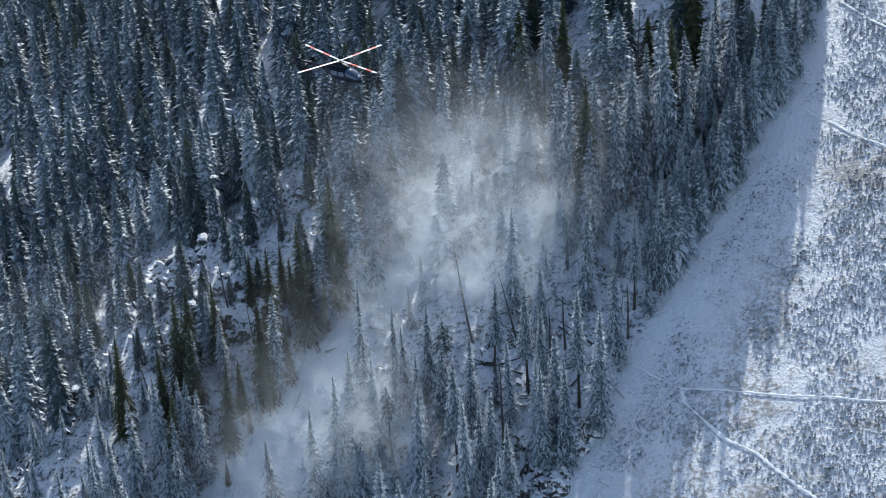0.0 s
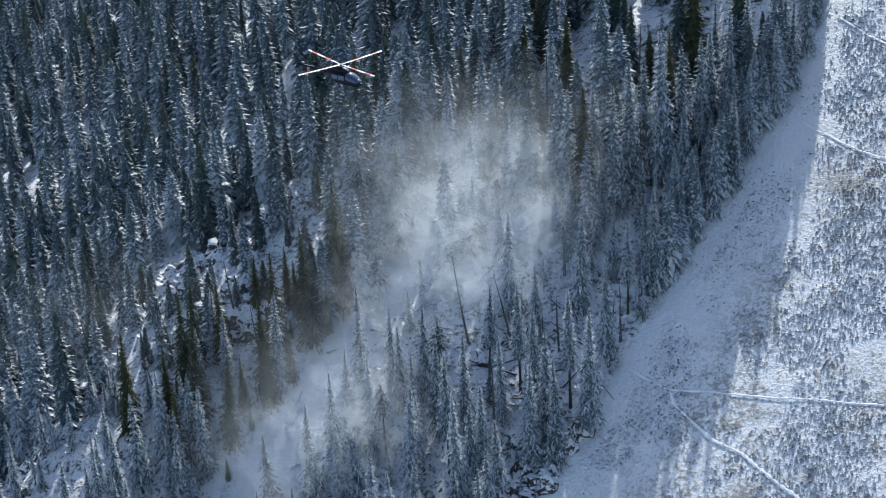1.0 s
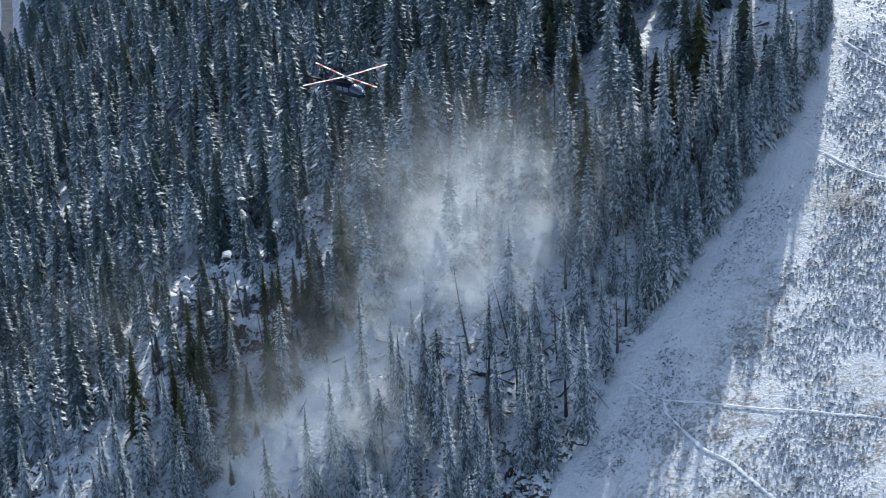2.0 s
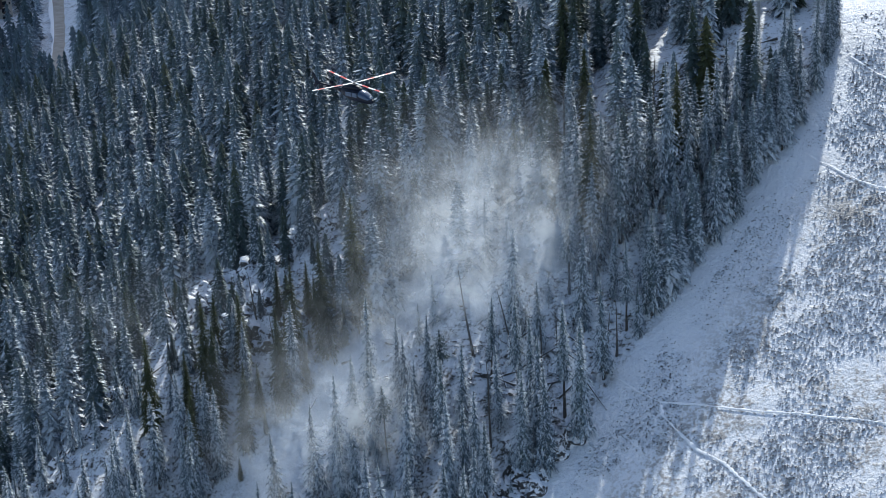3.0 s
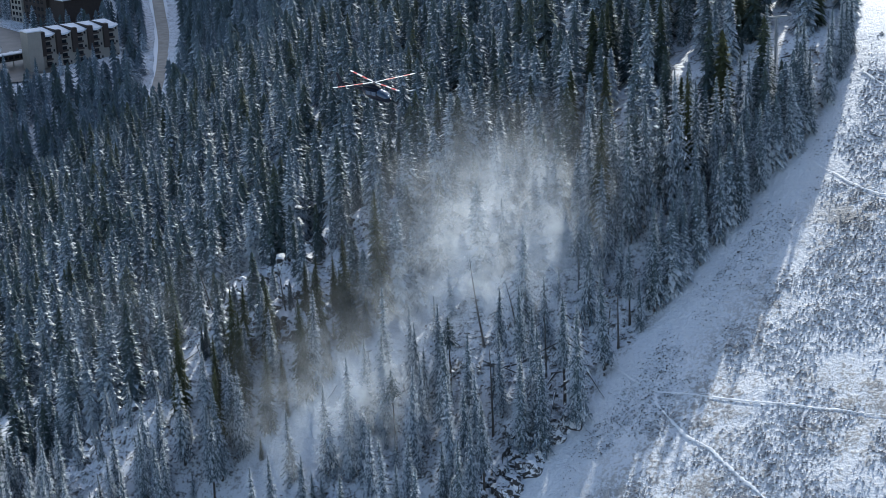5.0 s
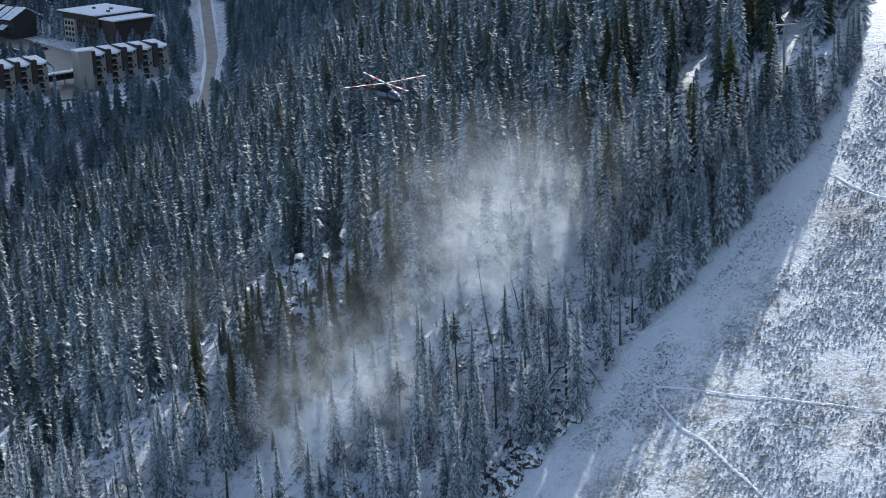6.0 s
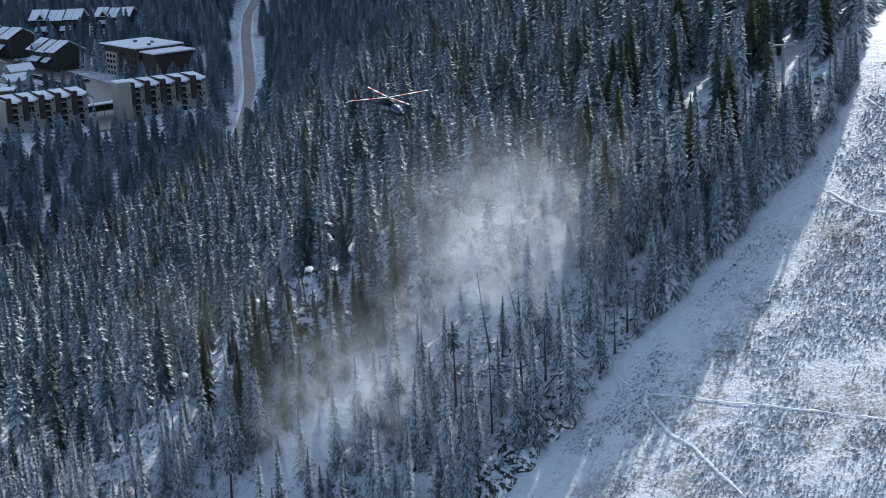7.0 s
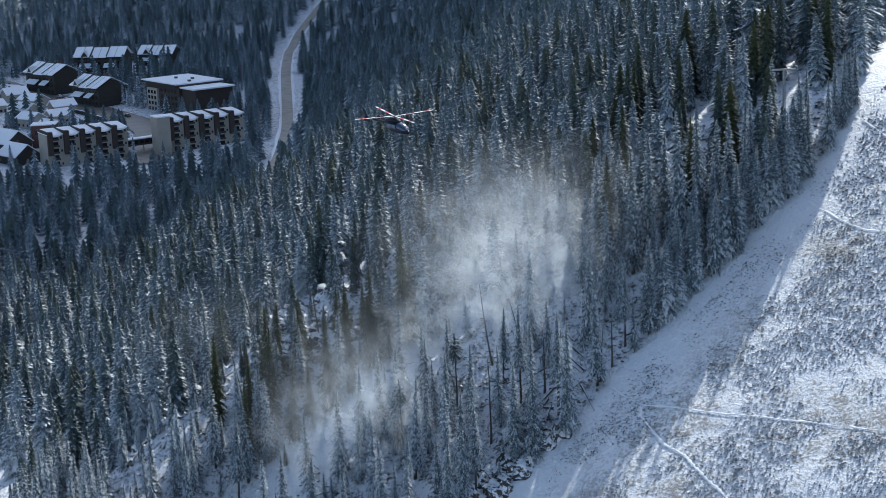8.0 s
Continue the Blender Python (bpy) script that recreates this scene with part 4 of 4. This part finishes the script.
def hotel_wing(x, y, turn, bays, floors, label, stair=True):
    """A stepped slab block: x along the front, front at y = 0, dark fins between columns of balconies."""
    h = new("hotel")
    W, H, D = 7.2, floors * 2.85, 13.0
    for b in range(bays):
        x0, back = b * W, 0.0
        wall = slab("wall", x0, x0 + W, back, D, -4, H, BEIGE, h)
        for k in range(floors):
            z = k * 2.85 + 0.7
            bm = bmesh.new()
            box(bm, x0 + 2.5, x0 + 4.9, -0.06, 0.05, z, z + 1.9)
            part("window", bm, PANE, wall)
            balcony = slab("balcony", x0 + 2.35, x0 + 5.05, -1.2, 0.0, z - 0.35, z - 0.2, BEIGE, wall)
            slab("railing", x0 + 2.35, x0 + 5.05, -1.22, -1.16, z - 0.2, z + 0.65, BROWN, balcony)
            if k % 2 == 0:
                slab("window", x0 + 5.9, x0 + 6.6, -0.05, 0.05, z + 0.3, z + 1.3, PANE, wall)
        slab("fin", x0 + 0.05, x0 + 2.25, -1.7, 0.9, 5.5, H + 1.5, BROWN, h, "dark brown projecting bay")
        bm = bmesh.new()
        rows = []
        for u in range(9):
            sag = math.sin(math.pi * u / 8)
            px = x0 - 0.1 + (W + 0.2) * u / 8
            rows.append([bm.verts.new(p) for p in ((px, 0.1, H), (px, -0.5 - 1.1 * sag, H - 0.9 * sag + 0.1), (px, -0.4 - 1.0 * sag, H - 0.5 * sag + 0.5), (px, 2.0, H + 0.55 + 0.25 * sag), (px, D + 0.3, H + 1.4), (px, D + 0.3, H))])
        for p, q in zip(rows, rows[1:]):
            for k in range(6):
                bm.faces.new((p[k], p[(k + 1) % 6], q[(k + 1) % 6], q[k]))
        bm.faces.new(rows[0])
        bm.faces.new(list(reversed(rows[-1])))
        bmesh.ops.recalc_face_normals(bm, faces=list(bm.faces))
        part("roof", bm, ROOF_SNOW, h, "flat roof section under snow")
        slab("roof_step", x0 - 0.15, x0 + 0.25, -0.4, D, H + 0.4, H + 1.7, TIMBER, h)
    if stair:
        t = slab("stair_tower", -6.0, 0, -3.0, 5.0, -4, H + 2.2, BEIGE, h, "blank beige stair tower")
        slab("tower_cap", -6.2, 0.15, -3.2, 5.2, H + 2.2, H + 2.7, ROOF_SNOW, t, "snow-covered tower roof")
    return tagged(at(h, x, y, turn), label, "hotel", "hotel blocks")


hotel_wing(-252.8, 638.5, 44.5, 5, 5, "beige hotel block with dark fins and snowy stepped roof")
hotel_wing(-295.3, 606.8, 44.0, 5, 5, "long beige hotel wing with dark fins and snowy roof", False)


def link_bridge():
    b = new("covered_walkway")
    slab("wall", 0, 17, 0, 4, 3.2, 6.0, TIMBER, b)
    slab("roof", -0.3, 17.3, -0.5, 4.5, 6.0, 6.45, ROOF_SNOW, b, "snow-covered flat roof")
    for k in range(6):
        slab("window", 1 + 2.7 * k, 2.9 + 2.7 * k, -0.06, 0.02, 4.1, 5.4, PANE, b)
    for k in range(4):
        slab("post", 0.6 + 5.2 * k, 1.0 + 5.2 * k, 0.3, 0.7, -1.5, 3.2, BEIGE, b)
    return tagged(at(b, -274, 634, 50), "dark covered walkway linking the hotel blocks", "walkway")


link_bridge()


def flat_roof_block():
    b = new("flat_roofed_building")
    L, D, H = 50, 24, 14.5
    wall = slab("wall", 0, L * 0.72, 0, D, -5, H, BROWN, b, "dark brown upper facade")
    low_wall = slab("wall", L * 0.72, L, 1.5, D - 2, -5, H - 1.6, BROWN, b)
    wing = slab("front_wing", 3, 14, -1.2, 2, -5, H - 3.2, BEIGE, b, "pale rendered front wing")
    for k in range(4):
        for j in range(3):
            slab("window", 4.2 + j * 3.3, 6.2 + j * 3.3, -1.28, -1.15, 0.2 + 2.8 * k, 1.8 + 2.8 * k, PANE, wing)
    for k in range(4):
        for j in range(5):
            slab("window", 16 + j * 3.7, 18 + j * 3.7, -0.08, 0.05, 0.2 + 3.3 * k, 1.9 + 3.3 * k, PANE, wall)
    slab("roof", -1.5, L * 0.72, -2.0, D + 1, H, H + 0.7, ROOF_SNOW, b, "broad flat roof under snow", 0.15)
    slab("roof", L * 0.72 + 0.05, L + 1.2, 0.2, D - 1, H - 1.6, H - 0.9, ROOF_SNOW, b, "lower flat roof under snow", 0.15)
    slab("parapet", -1.6, L * 0.72 + 0.1, -2.1, -1.9, H - 0.7, H + 0.2, TIMBER, b)
    for x, y in ((12, 10), (22, 14), (30, 8)):
        slab("roof_vent", x, x + 1.6, y, y + 1.2, H + 0.7, H + 1.6, METAL, b)
    return tagged(at(b, -310, 742, -39), "large dark building with snow-covered flat roof", "building")


flat_roof_block()


def gable(bm, x0, x1, y0, y1, z_eave, z_ridge, thick=0.35):
    """A pitched roof with its ridge along x."""
    ym = (y0 + y1) / 2
    for ya, za in ((y0, z_eave), (y1, z_eave)):
        v = [bm.verts.new(p) for p in ((x0, ya, za), (x1, ya, za), (x1, ym, z_ridge), (x0, ym, z_ridge))]
        w = [bm.verts.new((p.co.x, p.co.y, p.co.z + thick)) for p in v]
        bm.faces.new(v)
        bm.faces.new(list(reversed(w)))
        for k in range(4):
            bm.faces.new((v[k], w[k], w[(k + 1) % 4], v[(k + 1) % 4]))


def gable_wall(bm, x0, x1, y0, y1, z0, z_eave, z_ridge):
    ym = (y0 + y1) / 2
    ends = [[bm.verts.new((x, y, z)) for y, z in ((y0, z0), (y1, z0), (y1, z_eave), (ym, z_ridge), (y0, z_eave))] for x in (x0, x1)]
    bm.faces.new(ends[0])
    bm.faces.new(list(reversed(ends[1])))
    for k in range(5):
        bm.faces.new((ends[0][k], ends[0][(k + 1) % 5], ends[1][(k + 1) % 5], ends[1][k]))


def chalet(x, y, turn, length, depth, eave, ridge, label):
    """Long timber chalet: three roof bays with dark seams, a dormer gable, a porch roof and windows."""
    c = new("chalet")
    bm = bmesh.new()
    gable_wall(bm, 0, length, 0, depth, -4, eave - 1.2, ridge - 1.0)
    wall = part("wall", bm, TIMBER, c)
    n = 3
    for k in range(n):
        bm = bmesh.new()
        drop = (0, 0.5, 0.2)[k % 3]
        gable(bm, length * k / n - (0.8 if k == 0 else 0) + 0.25, length * (k + 1) / n + (0.8 if k == n - 1 else 0) - 0.25, -1.6, depth + 1.6, eave - 0.9 - drop, ridge - drop)
        roof = part("roof", bm, ROOF_SNOW, c, "pitched roof bay under snow")
        for j in (1,):
            sx = length * (k + 0.5) / n
            bm = bmesh.new()
            gable(bm, sx - 0.07, sx + 0.07, -1.66, depth + 1.66, eave - 0.86 - drop, ridge - drop + 0.05)
            part("seam", bm, TIMBER, roof, "dark bare roof seam")
    for k in range(n - 1):
        bm = bmesh.new()
        gable(bm, length * (k + 1) / n - 0.2, length * (k + 1) / n + 0.2, -1.7, depth + 1.7, eave - 0.6, ridge + 0.25)
        part("fire_wall", bm, TIMBER, c)
    d0 = length * 0.13
    bm = bmesh.new()
    v = [bm.verts.new(p) for p in ((d0, -1.8, eave - 0.6), (d0 + 5, -1.8, eave - 0.6), (d0 + 2.5, -1.8, eave + 2.6), (d0 + 2.5, depth * 0.33, eave + 2.6), (d0, 0.4, eave - 0.3), (d0 + 5, 0.4, eave - 0.3))]
    bm.faces.new((v[0], v[2], v[3], v[4]))
    bm.faces.new((v[1], v[5], v[3], v[2]))
    r = bmesh.ops.solidify(bm, geom=list(bm.faces), thickness=-0.3)
    dormer = part("dormer", bm, ROOF_SNOW, c, "snowy dormer gable")
    bm = bmesh.new()
    v = [bm.verts.new(p) for p in ((d0 + 0.5, -1.5, eave - 0.6), (d0 + 4.5, -1.5, eave - 0.6), (d0 + 2.5, -1.5, eave + 2.1))]
    w = [bm.verts.new((p.co.x, -1.2, p.co.z)) for p in v]
    bm.faces.new(v)
    bm.faces.new(list(reversed(w)))
    for k in range(3):
        bm.faces.new((v[k], w[k], w[(k + 1) % 3], v[(k + 1) % 3]))
    part("dormer_face", bm, TIMBER, dormer)
    for x0, x1 in ((length * 0.1, length * 0.46), (length * 0.6, length * 0.82)):
        bm = bmesh.new()
        v = [bm.verts.new(p) for p in ((x0, -3.2, eave * 0.42), (x1, -3.2, eave * 0.42), (x1, 0, eave * 0.6), (x0, 0, eave * 0.6))]
        w = [bm.verts.new((p.co.x, p.co.y, p.co.z + 0.35)) for p in v]
        bm.faces.new(v)
        bm.faces.new(list(reversed(w)))
        for k in range(4):
            bm.faces.new((v[k], w[k], w[(k + 1) % 4], v[(k + 1) % 4]))
        part("porch_roof", bm, ROOF_SNOW, c, "snow-covered porch roof")
    floors = max(2, int(eave / 3))
    for k in range(floors):
        for j in range(7):
            xx = length * (0.06 + 0.135 * j)
            slab("window", xx, xx + 1.7, -0.07, 0.03, 0.8 + 3 * k, 2.2 + 3 * k, PANE, wall)
    slab("chimney", length * 0.7, length * 0.7 + 1.2, depth * 0.6, depth * 0.6 + 1.2, ridge - 2, ridge + 1.4, BRICK, c)
    return tagged(at(c, x, y, turn), label, "chalet", "timber chalets")


chalet(-405, 793, -31, 29, 16, 11.5, 15.5, "dark timber chalet with snowy pitched roofs beside the street")
chalet(-359, 757, -33, 26, 16, 10.5, 14.5, "long dark timber chalet with snowy gabled roof")
chalet(-398, 838, 8, 29, 15, 12, 16, "dark timber chalet below the forest with stepped snowy roofs")
chalet(-374, 872, 4, 21, 15, 8, 11.5, "small dark chalet with snowy roof at the forest edge")


def house(x, y, turn, length, depth, eave, ridge, material, label):
    c = new("house")
    bm = bmesh.new()
    gable_wall(bm, 0, length, 0, depth, -3, eave, ridge - 0.1)
    wall = part("wall", bm, material, c)
    bm = bmesh.new()
    gable(bm, -0.6, length + 0.6, -0.8, depth + 0.8, eave - 0.5, ridge)
    part("roof", bm, ROOF_SNOW, c, "snow-covered pitched roof")
    for j in range(3):
        slab("window", length * (0.12 + 0.28 * j), length * (0.12 + 0.28 * j) + 1.3, -0.07, 0.03, 0.9, 2.1, PANE, wall)
    slab("door", length * 0.88, length * 0.88 + 0.9, -0.07, 0.03, 0, 2.05, TIMBER, wall)
    slab("chimney", length * 0.3, length * 0.3 + 0.8, depth * 0.6, depth * 0.6 + 0.8, ridge - 1.5, ridge + 0.9, BRICK, c)
    return tagged(at(c, x, y, turn), label, "house", "village houses")


for x, y, turn, n, d, e, r, m in ((-412, 772, -20, 13, 9, 4.5, 7, BEIGE), (-398, 758, 50, 12, 9, 4.5, 7.5, BEIGE), (-384, 744, -25, 14, 9, 5, 7.5, BEIGE), (-392, 724, 55, 12, 9, 4.5, 7, BEIGE), (-372, 716, -30, 13, 9, 5, 8, BEIGE),
                               (-352, 722, 50, 12, 8, 5, 7.5, BEIGE), (-358, 694, -25, 12, 9, 5, 7.5, BEIGE), (-342, 700, 55, 11, 8, 4.5, 7, BEIGE), (-338, 676, -30, 12, 9, 4.5, 7.5, BEIGE)):
    house(x, y, turn, n, d, e, r, m, "pale village house with a snow-covered roof")
house(-346, 640, -32, 22, 13, 5.5, 10.5, TIMBER, "dark timber house with a broad snowy roof")
house(-326, 618, -32, 16, 12, 4, 8.5, TIMBER, "dark timber lodge annex with a snowy roof")


def brick_block():
    b = new("brick_building")
    wall = slab("wall", 0, 11, 0, 10, -3, 10.5, BRICK, b)
    slab("roof", -0.3, 11.3, -0.3, 10.3, 10.5, 11.0, ROOF_SNOW, b, "flat roof under snow", 0.1)
    for k in range(3):
        slab("window", 1.5 + 3 * k, 2.9 + 3 * k, -0.07, 0.03, 6.5, 8.2, PANE, wall)
    return tagged(at(b, -324, 646, 20), "dark red brick building beside the hotel wing", "building")


brick_block()

ribbon("street", STREET, 17, ASPHALT, 0.45, "dark wet village street with snowy verges", "road", crown=0.1)
ribbon("car_park", [(-276, 672), (-266, 650), (-256, 628)], 26, ASPHALT, 0.3, "wet asphalt car park beside the hotel", "road", crown=0.05)


def retaining_wall(points, label):
    w = new("retaining_wall")
    for k in range(len(points) - 1):
        (ax, ay), (bx, by) = points[k], points[k + 1]
        n = math.hypot(bx - ax, by - ay)
        seg = slab("wall_panel", 0, n, -0.2, 0.2, -2.5, 1.1, TIMBER, w)
        slab("snow_cap", -0.05, n + 0.05, -0.28, 0.28, 1.1, 1.32, ROOF_SNOW, seg)
        seg.matrix_world = pose(ax, ay, float(base_height(ax, ay)) + 0.4, 0, 0, math.degrees(math.atan2(by - ay, bx - ax)))
    return tagged(w, label, "wall")


retaining_wall([(-410, 782), (-388, 764), (-366, 747)], "dark street wall capped with snow")
retaining_wall([(-350, 735), (-334, 722), (-318, 708)], "dark street wall capped with snow")


def car(x, y, turn, paint, label):
    c = new("car")
    bm = bmesh.new()
    box(bm, -2.2, 2.2, -0.88, 0.88, 0.3, 0.85)
    bmesh.ops.bevel(bm, geom=list(bm.edges), offset=0.12, segments=2, affect="EDGES")
    v = [bm.verts.new(p) for p in ((-1.5, -0.82, 0.83), (1.1, -0.82, 0.83), (1.1, 0.82, 0.83), (-1.5, 0.82, 0.83), (-1.1, -0.68, 1.45), (0.5, -0.68, 1.45), (0.5, 0.68, 1.45), (-1.1, 0.68, 1.45))]
    for f in ((0, 1, 5, 4), (1, 2, 6, 5), (2, 3, 7, 6), (3, 0, 4, 7), (4, 5, 6, 7)):
        bm.faces.new([v[k] for k in f])
    body = part("body", bm, paint, c)
    for s in (1, -1):
        slab("window", -1.0, 0.5, s * 0.74, s * 0.78, 0.92, 1.35, PANE, body)
    slab("snow_cap", -1.1, 0.5, -0.66, 0.66, 1.44, 1.54, ROOF_SNOW, c, "snow on the roof", 0.04)
    for wx in (-1.35, 1.35):
        for s in (1, -1):
            bm = bmesh.new()
            rod(bm, (wx, s * 0.68, 0.33), (wx, s * 0.9, 0.33), 0.33, 12)
            part("wheel", bm, RUBBER, c)
    return tagged(at(c, x, y, turn, 0.45), label, "car", "parked cars")


DARK_PAINT = plain("dark_car_paint", (0.02, 0.022, 0.026), 0.3)
PALE_PAINT = plain("silver_car_paint", (0.4, 0.41, 0.43), 0.3, 0.4)
for x, y, turn, p in ((-277, 664, 30, 0), (-273, 660, 32, 0), (-274, 668, 28, 1), (-366, 763, -36, 1), (-318, 726, -40, 0), (-310, 718, -42, 0), (-374, 771, -38, 1)):
    car(x, y, turn, PALE_PAINT if p else DARK_PAINT, "snow-dusted pale car parked in the village" if p else "dark car parked in the village")
